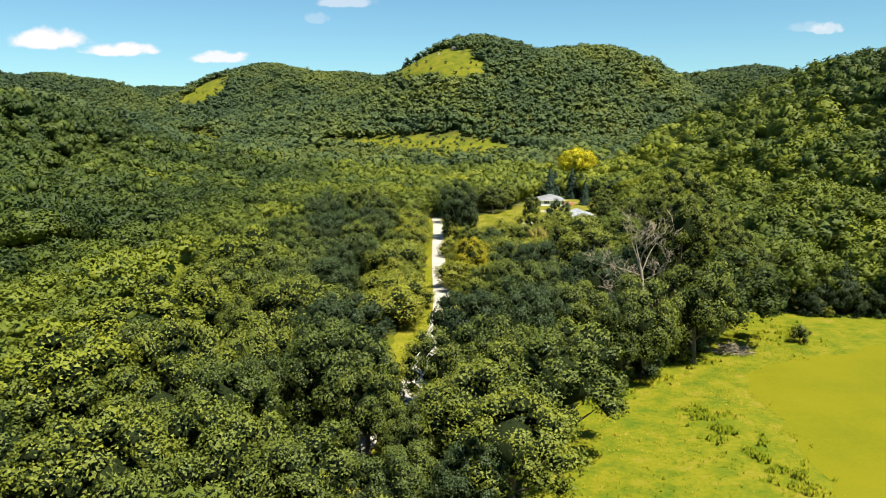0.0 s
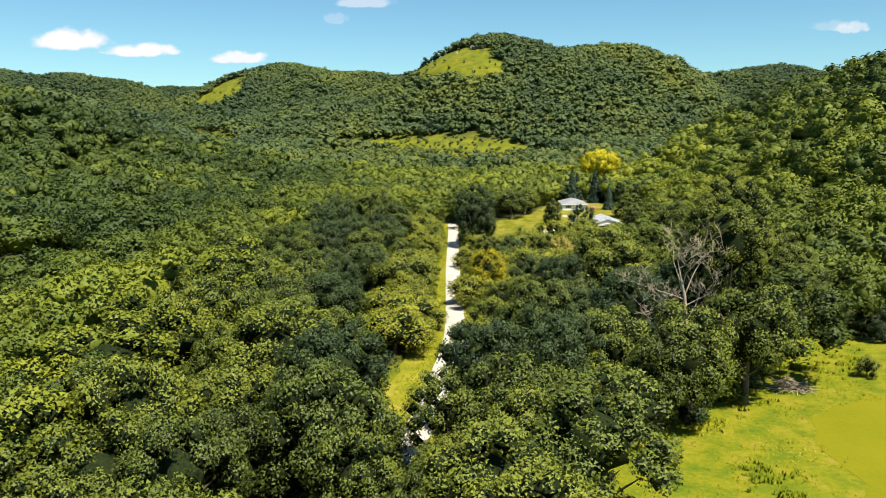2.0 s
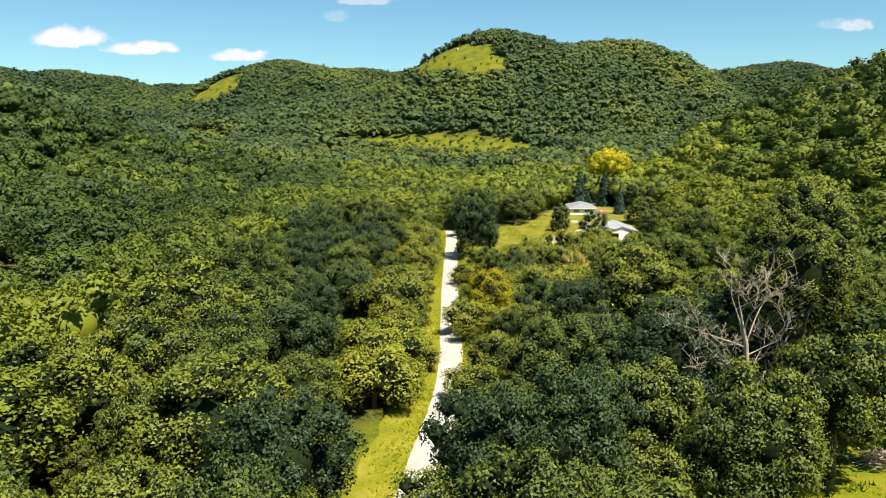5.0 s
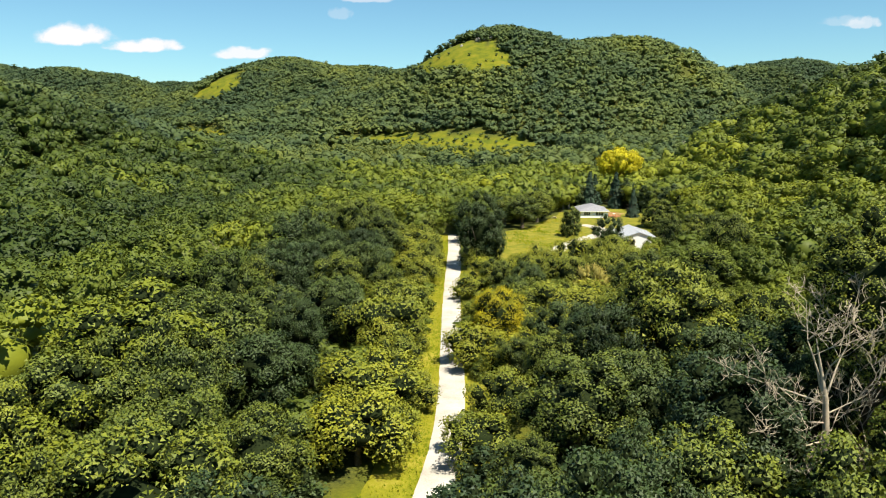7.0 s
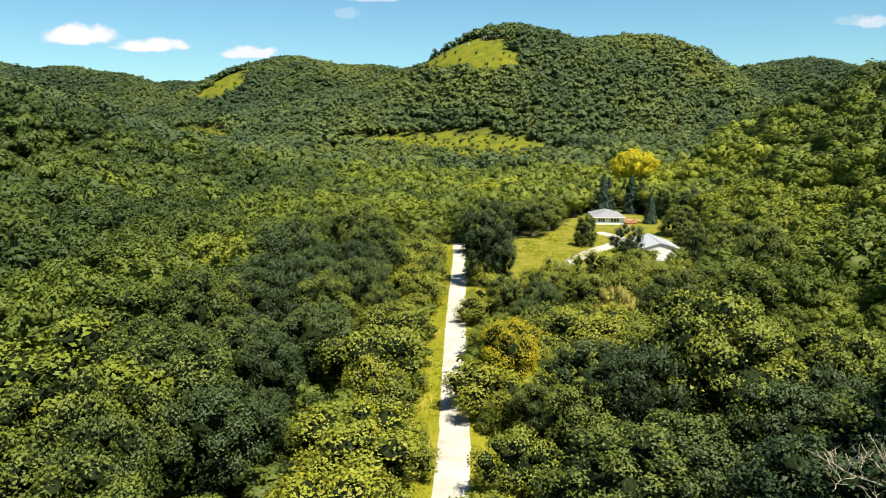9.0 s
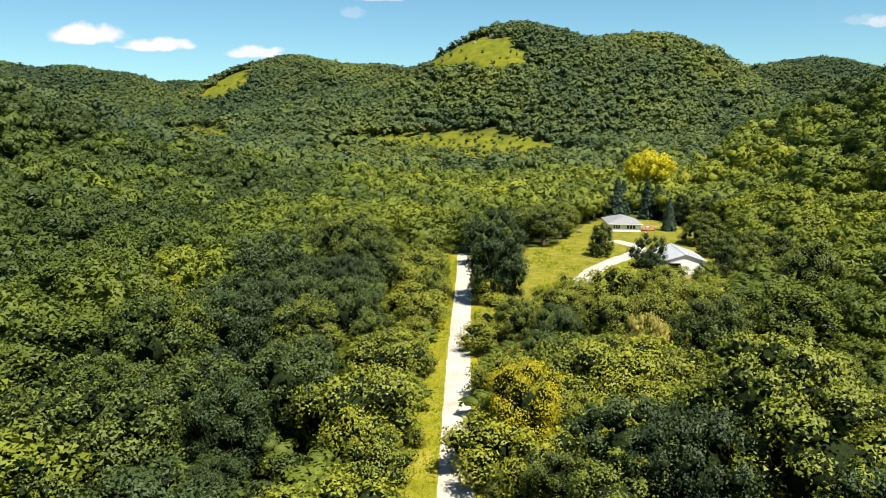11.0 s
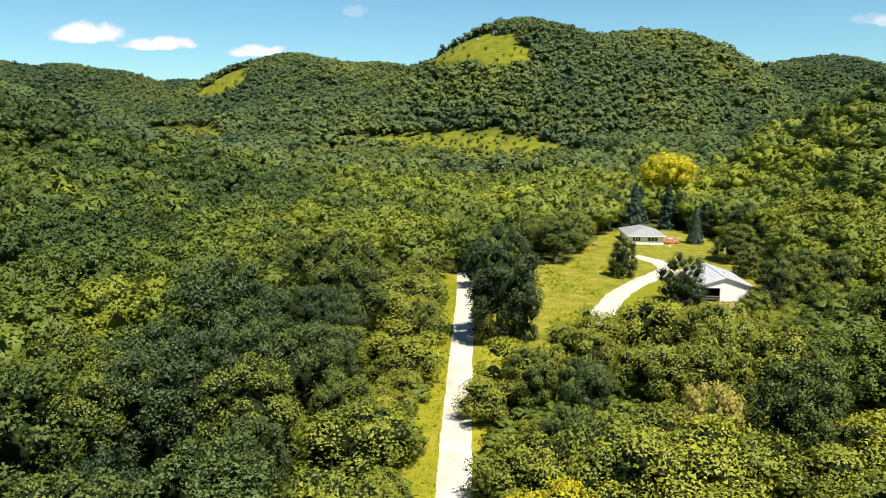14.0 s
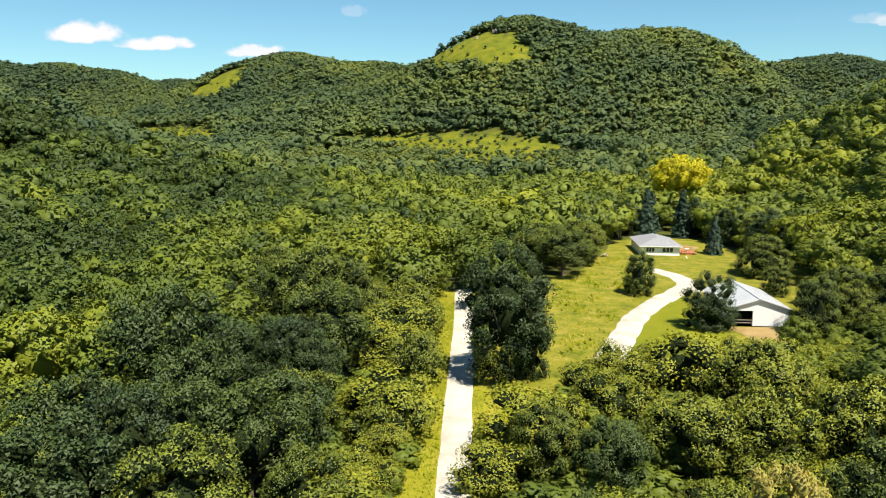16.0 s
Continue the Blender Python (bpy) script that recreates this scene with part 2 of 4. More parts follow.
# ---- terrain ----
def ridge(x, y, line):
    """Height of a ridge whose crest runs along line: (x, y, height, half-width) at each bend."""
    best = np.zeros_like(x)
    for (xa, ya, ha, wa), (xb, yb, hb, wb) in zip(line, line[1:]):
        dx, dy = xb - xa, yb - ya
        t = np.clip(((x - xa) * dx + (y - ya) * dy) / (dx * dx + dy * dy), 0, 1)
        d = np.hypot(x - xa - t * dx, y - ya - t * dy) / (wa + t * (wb - wa))
        h = (ha + t * (hb - ha)) * (0.5 + 0.5 * np.cos(np.pi * np.minimum(d, 1))) ** 1.0
        best = np.maximum(best, h)
    return best


def bluff(x, y, crest, wide, steep=1.0):
    """Height of a bluff that stands across the valley: its crest is given as (x, y, height)."""
    cx, cy, ch = np.array(crest, float).T
    h = sum(np.interp(x + k, cx, ch) for k in (-14, 0, 14)) / 3
    d = np.abs(y - np.interp(x, cx, cy)) / (wide * (0.55 + 0.45 * h / ch.max()))
    return h * (0.5 + 0.5 * np.cos(np.pi * np.minimum(d, 1))) ** steep


BLUFFS = [
    # the main bluff with its bald knob
    ([(-700, 900, 0), (-520, 900, 10), (-320, 930, 22), (-200, 960, 46), (-110, 985, 64), (-66, 1000, 82), (-36, 1004, 102), (-8, 1008, 119), (18, 1010, 128), (44, 1010, 132), (90, 1010, 126), (130, 1010, 119), (200, 1012, 115), (240, 1015, 112), (275, 1018, 98), (305, 1022, 78), (335, 1030, 60), (420, 1060, 34), (560, 1080, 14), (760, 1080, 0)], 330),
    # the bluff with the small bald slope
    ([(-900, 1330, 14), (-620, 1340, 30), (-520, 1345, 54), (-470, 1350, 78), (-420, 1355, 96), (-380, 1358, 112), (-344, 1360, 120), (-300, 1365, 120), (-230, 1370, 117), (-110, 1370, 106), (20, 1370, 100), (150, 1380, 84), (400, 1400, 40), (600, 1400, 0)], 340),
    # the spur on the left
    ([(-1200, 430, 95), (-700, 440, 82), (-430, 465, 62), (-330, 475, 51), (-263, 478, 42), (-236, 478, 36), (-207, 478, 28), (-185, 478, 19), (-160, 480, 10), (-120, 482, 3), (-80, 482, 0)], 190),
    # far left and far right hills
    ([(-2600, 1450, 100), (-1700, 1450, 110), (-1000, 1430, 112), (-850, 1420, 115), (-720, 1420, 115), (-660, 1425, 104), (-600, 1430, 86), (-540, 1440, 76), (-480, 1450, 70), (-200, 1500, 70)], 360),
    # the farthest ridge, in the dip between two hills
    ([(-1400, 2300, 90), (-1100, 2300, 126), (-960, 2300, 135), (-820, 2300, 134), (-740, 2300, 118), (-600, 2300, 60), (-400, 2300, 0)], 420),
    ([(100, 1480, 80), (300, 1460, 100), (420, 1440, 112), (530, 1430, 121), (600, 1430, 120), (700, 1430, 112), (1600, 1450, 115), (2600, 1450, 100)], 360),
]
RIDGES = [
    # the slope along the valley's right side
    [(300, -200, 66, 190), (250, 100, 62, 150), (224, 250, 62, 152), (210, 330, 58, 143), (200, 395, 51, 128), (232, 500, 42, 140), (340, 700, 44, 190), (460, 900, 50, 220)],
]


def terrain(x, y):
    x, y = np.asarray(x, float), np.asarray(y, float)
    total = np.zeros_like(x)
    for crest, wide in BLUFFS:
        total = np.maximum(total, bluff(x, y, crest, wide))
    for line in RIDGES:
        total = np.maximum(total, ridge(x, y, line))
    rise = np.clip((y - 380) / 380, 0, 1)
    base = 13 * rise * rise * (3 - 2 * rise)
    rough = np.clip((np.hypot(x, y - 180) - 160) / 300, 0, 1)
    wave = np.sin(x / 47 + 1.3 * np.sin(y / 83)) * np.sin(y / 61 + 0.7) + 0.5 * np.sin(x / 21 + y / 33)
    return base + total + rough * wave * (1.0 + total * 0.035)


def spread(lo, fine_lo, fine_hi, hi, step, grow):
    mid = list(np.arange(fine_lo, fine_hi + 0.1, step))
    up, s = [], step
    while (up[-1] if up else fine_hi) < hi:
        s = min(s * grow, 120)
        up.append((up[-1] if up else fine_hi) + s)
    down, s = [], step
    while (down[-1] if down else fine_lo) > lo:
        s = min(s * grow, 120)
        down.append((down[-1] if down else fine_lo) - s)
    return np.array(down[::-1] + mid + up)


gx = spread(-3400, -130, 130, 3400, 5.0, 1.05)
gy = spread(-2500, 20, 420, 4600, 5.0, 1.035)
GX, GY = np.meshgrid(gx, gy)
gv = np.stack([GX.ravel(), GY.ravel(), terrain(GX, GY).ravel()], 1)
ni, nj = len(gx), len(gy)
idx = np.arange(ni * nj).reshape(nj, ni)
gf = np.stack([idx[:-1, :-1], idx[:-1, 1:], idx[1:, 1:], idx[1:, :-1]], -1).reshape(-1, 4)
ground_mesh = numpy_mesh("ground", gv, gf, M_GROUND, smooth=True)
tagged(new("ground", ground_mesh), "grassy valley floor and hillsides under the woods", "ground", kind="structure")


# ---- outlines on the plan ----
def inside(x, y, poly):
    x, y = np.asarray(x, float), np.asarray(y, float)
    hit = np.zeros(x.shape, bool)
    for (xa, ya), (xb, yb) in zip(poly, poly[1:] + poly[:1]):
        cross = ((ya > y) != (yb > y)) & (x < (xb - xa) * (y - ya) / (yb - ya + 1e-9) + xa)
        hit ^= cross
    return hit


FIELD = [(4, -60), (6, 55), (8.5, 64), (13, 73), (16, 80), (17.5, 88), (24, 94), (31, 99), (40, 108), (46, 117), (51, 127), (57, 133), (66, 129), (80, 127.5), (97, 122), (98, 60), (96, -60)]
CROP = [(34, -60), (36.5, -32), (33.5, -8), (37, 14), (34.5, 38), (36.5, 62), (38.5, 75), (41, 96), (46, 104), (58, 108), (80, 117), (92, 112), (93, 56), (90, -60)]
YARD = [(1.6, 201), (4.5, 205), (8, 211), (11, 215), (14, 224), (16.5, 232), (19, 235), (36, 234), (42, 237), (56, 243), (58, 254), (59.5, 262), (64, 272), (71, 284), (77, 296), (75, 310), (70, 330), (66, 350), (58, 364), (48, 352), (40, 352), (35, 330), (25, 304), (14, 288), (7, 266), (2.4, 246)]
MEADOWS = [
    [(-185, 795), (-120, 798), (-53, 785), (4, 755), (45, 738), (70, 720), (52, 690), (33, 645), (10, 622), (-18, 655), (-40, 700), (-70, 728), (-112, 738), (-155, 752)],
    [(-352, 866), (-303, 862), (-266, 838), (-240, 800), (-225, 750), (-242, 705), (-282, 715), (-332, 765)],
]
BALD = [
    [(-84, 960), (-82, 1005), (-60, 1012), (-38, 1010), (-22, 1004), (-8, 985), (6, 974), (18, 955), (34, 936), (42, 905), (50, 886), (60, 868), (41, 858), (12, 866), (-13, 882), (-38, 903), (-60, 930)],
    [(-440, 1238), (-425, 1290), (-402, 1320), (-378, 1320), (-364, 1290), (-352, 1236), (-358, 1200), (-395, 1203), (-425, 1220)],
    [(230, 880), (244, 908), (256, 908), (248, 880)],
    [(139, 445), (130, 442), (116, 399), (125, 396), (134, 422)],
]
LAWN = [(22, 238), (36, 238), (40, 244), (42, 253), (42.8, 262), (44, 272), (43, 279), (37, 270), (31, 260), (26.5, 250)]


def sheet(name, poly, mat, lift, label, category, step=4.0, wobble=0.5):
    """A patch of ground cover with an uneven edge, laid on the valley floor."""
    pts = []
    for (xa, ya), (xb, yb) in zip(poly, poly[1:] + poly[:1]):
        n = max(1, int(math.hypot(xb - xa, yb - ya) / 2.5))
        for i in range(n):
            x, y = xa + (xb - xa) * i / n, ya + (yb - ya) * i / n
            w = noise.noise_vector(Vector((x * 0.25, y * 0.25, 3.1))) * wobble
            pts.append((x + w.x, y + w.y))
    bm = bmesh.new()
    face = bm.faces.new([bm.verts.new((x, y, float(terrain(x, y)) + lift)) for x, y in pts])
    if face.calc_area() and face.normal.z < 0:
        face.normal_flip()
    bm.normal_update()
    if bm.faces[:][0].normal.z < 0:
        bmesh.ops.reverse_faces(bm, faces=bm.faces[:])
    bmesh.ops.triangulate(bm, faces=bm.faces[:])
    ob = part(name, bm, mat)
    return tagged(ob, label, category, kind="structure")


def strip(name, line, width, mat, lift, label, category, wobble=0.25, step=2.0):
    """A lane along line with uneven edges and a slight crown."""
    pts = []
    for a, b in zip(line, line[1:]):
        n = max(1, int(math.dist(a, b) / step))
        pts += [(a[0] + (b[0] - a[0]) * i / n, a[1] + (b[1] - a[1]) * i / n) for i in range(n)]
    pts.append(line[-1])
    verts, faces = [], []
    for i, p in enumerate(pts):
        q0, q1 = pts[max(i - 1, 0)], pts[min(i + 1, len(pts) - 1)]
        d = Vector((q1[0] - q0[0], q1[1] - q0[1])).normalized()
        side = Vector((d.y, -d.x))
        wl = width / 2 + wobble * noise.noise(Vector((p[0] * 0.3, p[1] * 0.3, 5.0)))
        wr = width / 2 + wobble * noise.noise(Vector((p[0] * 0.3, p[1] * 0.3, 9.0)))
        for k, (off, up) in enumerate(((-wl - 0.3, -0.1), (-wl, 0.0), (0.0, 0.05), (wr, 0.0), (wr + 0.3, -0.1))):
            x, y = p[0] + side.x * off, p[1] + side.y * off
            verts.append((x, y, float(terrain(x, y)) + lift + up))
    for i in range(len(pts) - 1):
        for k in range(4):
            a = i * 5 + k
            faces.append((a, a + 1, a + 6, a + 5))
    me = numpy_mesh(name, np.array(verts), np.array(faces), mat, smooth=True)
    return tagged(new(name, me), label, category, kind="structure")


def smooth_line(line, rounds=2):
    for _ in range(rounds):
        out = [line[0]]
        for a, b in zip(line, line[1:]):
            out += [(a[0] * 0.75 + b[0] * 0.25, a[1] * 0.75 + b[1] * 0.25), (a[0] * 0.25 + b[0] * 0.75, a[1] * 0.25 + b[1] * 0.75)]
        line = out + [line[-1]]
    return line


ROAD = smooth_line([(-26, 30), (-14, 62), (-7, 82), (-4, 94), (-2.7, 103), (-1.9, 113), (-0.6, 124), (-0.1, 138), (-0.4, 155), (-1.1, 182), (-1.5, 215), (-1.6, 245), (-2.2, 275), (-4, 310), (-8, 350)])
DRIVE = smooth_line([(17.5, 229), (19.5, 234), (24.5, 248), (29.5, 262), (36, 273), (43, 283), (46.5, 291), (44.5, 300), (41, 305)])
DRIVE_BARN = smooth_line([(42, 284), (48, 284), (53, 281), (55, 277)])
LANE = [p for p in ROAD if p[1] < 287]
strip("road_verge", LANE, 12.5, M_VERGE, 0.14, "rough yellow-green grass verge along the gravel lane", "verge", 0.8)
strip("road", LANE, 3.3, M_GRAVEL, 0.20, "pale bleached gravel lane running straight through the woods", "road", 0.2)
FIELD_SHEET = [(x - 7 if y < 134 and x < 60 else x, y + 6 if y > 50 else y) for x, y in FIELD]
sheet("rough_grass", FIELD_SHEET, M_ROUGH, 0.06, "rough tussocky grass along the edge of the field", "grass")
sheet("crop_field", CROP, M_FIELD, 0.08, "smooth yellow-green mown field", "field", wobble=2.2)
sheet("yard", YARD, M_LAWN, 0.06, "sunlit yellow-green grass of the house yard", "lawn")
sheet("lawn", LAWN, M_MOWN, 0.10, "mown lawn inside the curve of the driveway", "lawn", wobble=0.3)
strip("driveway", DRIVE, 3.8, M_GRAVEL, 0.18, "pale gravel driveway curving up to the house", "driveway", 0.55, 1.2)
strip("driveway_spur", DRIVE_BARN, 5.0, M_GRAVEL, 0.15, "pale gravel spur behind the barn", "driveway", 0.5)
sheet("dirt_patch", [(43, 254.8), (51.5, 254.4), (51, 248), (53, 243), (51, 238.5), (47.5, 236.5), (45.5, 240), (44.3, 247)], M_DIRT, 0.12, "bare trodden earth before the barn", "earth", wobble=0.8)


# ---- foliage ----
def unit(v):
    return v / np.maximum(np.linalg.norm(v, axis=1, keepdims=True), 1e-9)


def leaves(centres, normals, sizes, rng):
    """Pointed leaf sprays: three corners and one face each, facing along the normals."""
    n = len(centres)
    t = unit(np.cross(normals, rng.normal(size=(n, 3))))
    b = np.cross(normals, t)
    s = sizes[:, None]
    w = s * rng.uniform(0.42, 0.62, (n, 1))
    v = np.stack([centres - t * s * 0.45 - b * w, centres - t * s * 0.45 * rng.uniform(0.4, 1.2, (n, 1)) + b * w, centres + t * s * 0.75], 1)
    face = np.cross(v[:, 1] - v[:, 0], v[:, 2] - v[:, 0])
    back = np.sum(face * normals, axis=1) < 0
    v[back] = v[back][:, [0, 2, 1]]
    return v.reshape(-1, 3), np.arange(n * 3).reshape(n, 3)


def crown_points(n, rng, clumps=34, tall=1.0, ruffle=0.5, whole=0.3):
    """Points, leaf directions and soft directions on an uneven domed crown, about one unit in radius: rounded leafy clumps with deep gaps between them."""
    big = unit(rng.normal(size=(5, 3)) + [0, 0, 0.35])
    k = np.arange(clumps) + 0.5
    z = 1 - 1.62 * k / clumps
    a = 2.39996 * k + rng.uniform(0, 6.283)
    d = np.stack([np.cos(a) * np.sqrt(1 - z * z), np.sin(a) * np.sqrt(1 - z * z), z], 1)
    d = unit(d + rng.normal(size=d.shape) * 0.9 / math.sqrt(clumps))
    reach = 0.60 + 0.24 * np.max(np.clip((d @ big.T - 0.45) / 0.55, 0, 1), axis=1) + rng.uniform(-0.09, 0.09, clumps)
    r = rng.uniform(0.85, 1.35, clumps) * 1.22 / math.sqrt(clumps) * max(1.0, tall) ** 0.5
    c = d * reach[:, None] * [1, 1, 0.96]
    pts, nor, own = np.zeros((0, 3)), np.zeros((0, 3)), np.zeros(0, int)
    while len(pts) < n:
        j = rng.choice(clumps, n * 2, p=r ** 2 / np.sum(r ** 2))
        u = unit(rng.normal(size=(n * 2, 3)) + d[j] * 0.75 + [0, 0, 0.45])
        p = c[j] + u * (r[j] * rng.uniform(0.62, 1.22, n * 2))[:, None] * [1, 1, 0.86 / tall]
        deep = np.linalg.norm((p[:, None] - c[None]) * [1, 1, tall], axis=2) / r[None]
        deep[np.arange(n * 2), j] = 9
        keep = np.min(deep, axis=1) > 0.74
        pts, nor, own = np.concatenate([pts, p[keep]]), np.concatenate([nor, u[keep]]), np.concatenate([own, j[keep]])
    pts, nor, own = pts[:n], nor[:n], own[:n]
    tilt = unit(nor * (1.0 - ruffle) + rng.normal(size=nor.shape) * ruffle + [0, 0, 0.8 * ruffle])
    out = unit(nor * (1.15 - whole) + d[own] * whole)
    return pts, tilt, out, c, r


ICO = bmesh.new()
bmesh.ops.create_icosphere(ICO, subdivisions=1, radius=1.0)
ROUND = [(np.array([v.co[:] for v in ICO.verts]), np.array([[v.index for v in f.verts] for f in ICO.faces]))]
ICO.free()


def crown_arrays(n, size, rng, clumps=34, core=0.70, lean=0.5, shade_core=True, tall=1.0, ruffle=0.5, calm=0.0, whole=0.3):
    """Unit crown: corners, triangles and soft shading directions of its leaves and of the inner mass of each clump."""
    p, tilt, out, c, r = crown_points(n, rng, clumps, tall, ruffle, whole)
    v, f = leaves(p, tilt, size * rng.uniform(0.65, 1.4, n), rng)
    v = np.repeat(p, 3, axis=0) + (v - np.repeat(p, 3, axis=0)) * [1, 1, 1 / tall]
    soft = unit(np.repeat(out * 0.7 + tilt * lean + [0, 0, calm], 3, axis=0))
    # dense inside of clumps and crown: shade painted dark close by, plain leaf mass far off
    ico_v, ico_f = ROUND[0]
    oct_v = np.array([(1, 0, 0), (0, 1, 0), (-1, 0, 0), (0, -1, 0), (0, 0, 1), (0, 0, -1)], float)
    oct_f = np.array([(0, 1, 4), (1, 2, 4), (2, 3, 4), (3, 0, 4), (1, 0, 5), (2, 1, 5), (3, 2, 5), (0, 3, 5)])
    core_v, core_f = (oct_v, oct_f) if shade_core or n > 600 or n < 60 else (ico_v, ico_f)
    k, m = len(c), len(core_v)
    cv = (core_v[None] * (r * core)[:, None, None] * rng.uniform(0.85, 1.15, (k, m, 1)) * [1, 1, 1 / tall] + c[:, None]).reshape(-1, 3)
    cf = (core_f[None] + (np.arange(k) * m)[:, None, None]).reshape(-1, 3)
    verts = np.concatenate([v, cv, ico_v * (0.44 if shade_core else 0.5)])
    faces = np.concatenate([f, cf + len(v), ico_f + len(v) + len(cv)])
    inner = np.concatenate([np.zeros(len(f)), np.full(len(cf) + len(ico_f), 1 if shade_core else 0)])
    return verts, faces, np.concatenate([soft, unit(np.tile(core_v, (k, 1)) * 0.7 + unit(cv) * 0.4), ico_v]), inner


def trunk_mesh(name, seed, height=0.64, girth=0.035):
    """A tapered, slightly bent trunk with limbs, for a tree one unit high."""
    r = random.Random(seed)
    verts, faces = [], []
    pts = [(0, 0, -0.05)]
    x = y = 0.0
    for i in range(1, 6):
        x, y = x + r.uniform(-0.015, 0.015), y + r.uniform(-0.015, 0.015)
        pts.append((x, y, height * i / 5))
    tube(verts, faces, pts, [girth * 1.35, girth, girth * 0.85, girth * 0.65, girth * 0.42, girth * 0.15], 7)
    for i in range(7):
        a, h = i * 2.4 + r.uniform(-0.4, 0.4), r.uniform(0.28, 0.6) * height
        out, up = r.uniform(0.15, 0.28), r.uniform(0.10, 0.28)
        b = (math.cos(a) * out, math.sin(a) * out, h + up)
        tube(verts, faces, [(x * 0.5, y * 0.5, h), (b[0] * 0.5, b[1] * 0.5, h + up * 0.35), b], [girth * 0.42, girth * 0.28, girth * 0.08], 5)
    return numpy_mesh(name, np.array(verts), np.array(faces), M_BARK, smooth=True)


TRUNKS = [trunk_mesh("trunk", s) for s in range(4)]


def soften(me, soft):
    """Shades leaves by the bough that they sit on."""
    me.normals_split_custom_set_from_vertices(soft.astype(np.float32))
    return me


def crown_mesh(seed, n, size, mat, low=0.16, top=1.0, wide=0.40, clumps=34, shade_core=True):
    """A crown for a tree one unit high."""
    rng = np.random.default_rng(seed)
    v, t, soft, inner = crown_arrays(n, size, rng, clumps, lean=0.6, shade_core=shade_core, ruffle=0.55, tall=(top - low) / 2 / wide)
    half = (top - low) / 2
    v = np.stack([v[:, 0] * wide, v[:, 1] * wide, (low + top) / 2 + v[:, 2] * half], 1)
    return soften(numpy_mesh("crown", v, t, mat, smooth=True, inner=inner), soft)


TREE_COUNT = 0


def tree(name, x, y, height, width, crown, label, category="tree", group="", turn=None, trunk=None, z=None):
    """One tree: an empty at its foot, a trunk and a crown. width: how much wider than its mould."""
    global TREE_COUNT
    TREE_COUNT += 1
    root = new(name)
    rz = random.uniform(0, 360) if turn is None else turn
    ground_z = float(terrain(x, y)) if z is None else z
    root.matrix_basis = pose(x, y, ground_z, 0, 0, rz) @ Matrix.Diagonal((height * width, height * width, height, 1))
    mesh_part("trunk", TRUNKS[TREE_COUNT % len(TRUNKS)] if trunk is None else trunk, root)
    mesh_part("crown", crown, root)
    return tagged(root, label, category, group)


# ---- where woods grow ----
def cover(x, y):
    """How high the trees stand at a place: 0 in clearings, about 1 under the full canopy."""
    x, y = np.asarray(x, float), np.asarray(y, float)
    h = np.ones_like(x)
    z = terrain(x, y)
    # lower growth beside the lane and round the yard
    lane = np.interp(y, [p[1] for p in ROAD], [p[0] for p in ROAD])
    off = x - lane
    left_low = (off < 0) & (off > -17) & (y > 100) & (y < 330)
    h = np.where(left_low, np.clip(0.30 + 0.7 * (-off - 4) / 15, 0.3, 1), h)
    tall_belt = (x > 18) & (x < 62) & (y > 188) & (y < 217)
    front = (x > 17) & (x < 60) & (y > 222) & (y < 237)
    right_low = (off > 0) & (x < 70) & (y > 150) & (y < 262)
    h = np.where(right_low, np.where(tall_belt, np.where(x > 40, 0.98, np.where(x > 33, 0.80, 0.60)), np.where(front, 0.30, np.where((x < 15) & (y > 204), 0.30, 0.50))), h)
    h = np.where((x > 4.5) & (x < 22) & (y > 183) & (y < 203), 0.66, h)
    h = np.where(((x - 27) / 9) ** 2 + ((y - 184) / 11) ** 2 < 1, 0.42, h)
    h = np.where((np.abs(x) < 130) & (y > 262) & (y < 480), 0.85, h)
    # meadows with scattered bushes
    h = np.where(((x + 97) / 21) ** 2 + ((y - 172) / 20) ** 2 < 1, 0.26, h)
    h = np.where(((x + 20) / 120) ** 2 + ((y - 620) / 110) ** 2 < 1, 0.40, h)
    for poly in MEADOWS:
        h = np.where(inside(x, y, poly), 0.29, h)
    for poly in BALD:
        wx, wy = x + 5 * np.sin(y / 6.0) + 3 * np.sin(y / 2.7 + x / 5), y + 6 * np.sin(x / 8.0)
        spot = np.sin(x * 12.9898 + y * 78.233) * 43758.5453
        h = np.where(inside(wx, wy, poly), np.where((spot - np.floor(spot) < 0.10) & (y > 700), 0.31, 0.0), h)
    # only shrubs stand close to the lane
    h = np.where((off > -7.5) & (off < 6.8) & (y > np.where(off > 0, 120, 112)) & (y < 205) & (h > 0), np.minimum(h, 0.42), h)
    # open ground
    h = np.where((off > np.where(y < 200, -4.3, -4.8)) & (off < np.where(y < 200, 3.2, 3.6)) & (y > 101) & (y < 274), 0.0, h)
    h = np.where((off > -8.5) & (off < 4.4) & (y > 93) & (y < 121), 0.0, h)
    h = np.where((np.abs(off) < 2.4) & (y > 84) & (y < 102), 0.0, h)
    drive = np.array(DRIVE)
    near = np.min(np.hypot(x[..., None] - drive[:, 0], y[..., None] - drive[:, 1]), axis=-1) if x.size < 200000 else np.full_like(x, 99)
    h = np.where(near < 4.5, 0.0, h)
    h = np.where(inside(x, y, FIELD) | inside(x, y, YARD), 0.0, h)
    return h


def scatter(x0, x1, y0, y1, step, rng):
    """Jittered places, one for each cell."""
    X, Y = np.meshgrid(np.arange(x0, x1, step), np.arange(y0, y1, step))
    X, Y = X.ravel(), Y.ravel()
    return X + rng.uniform(-0.45, 0.45, len(X)) * step, Y + rng.uniform(-0.45, 0.45, len(Y)) * step


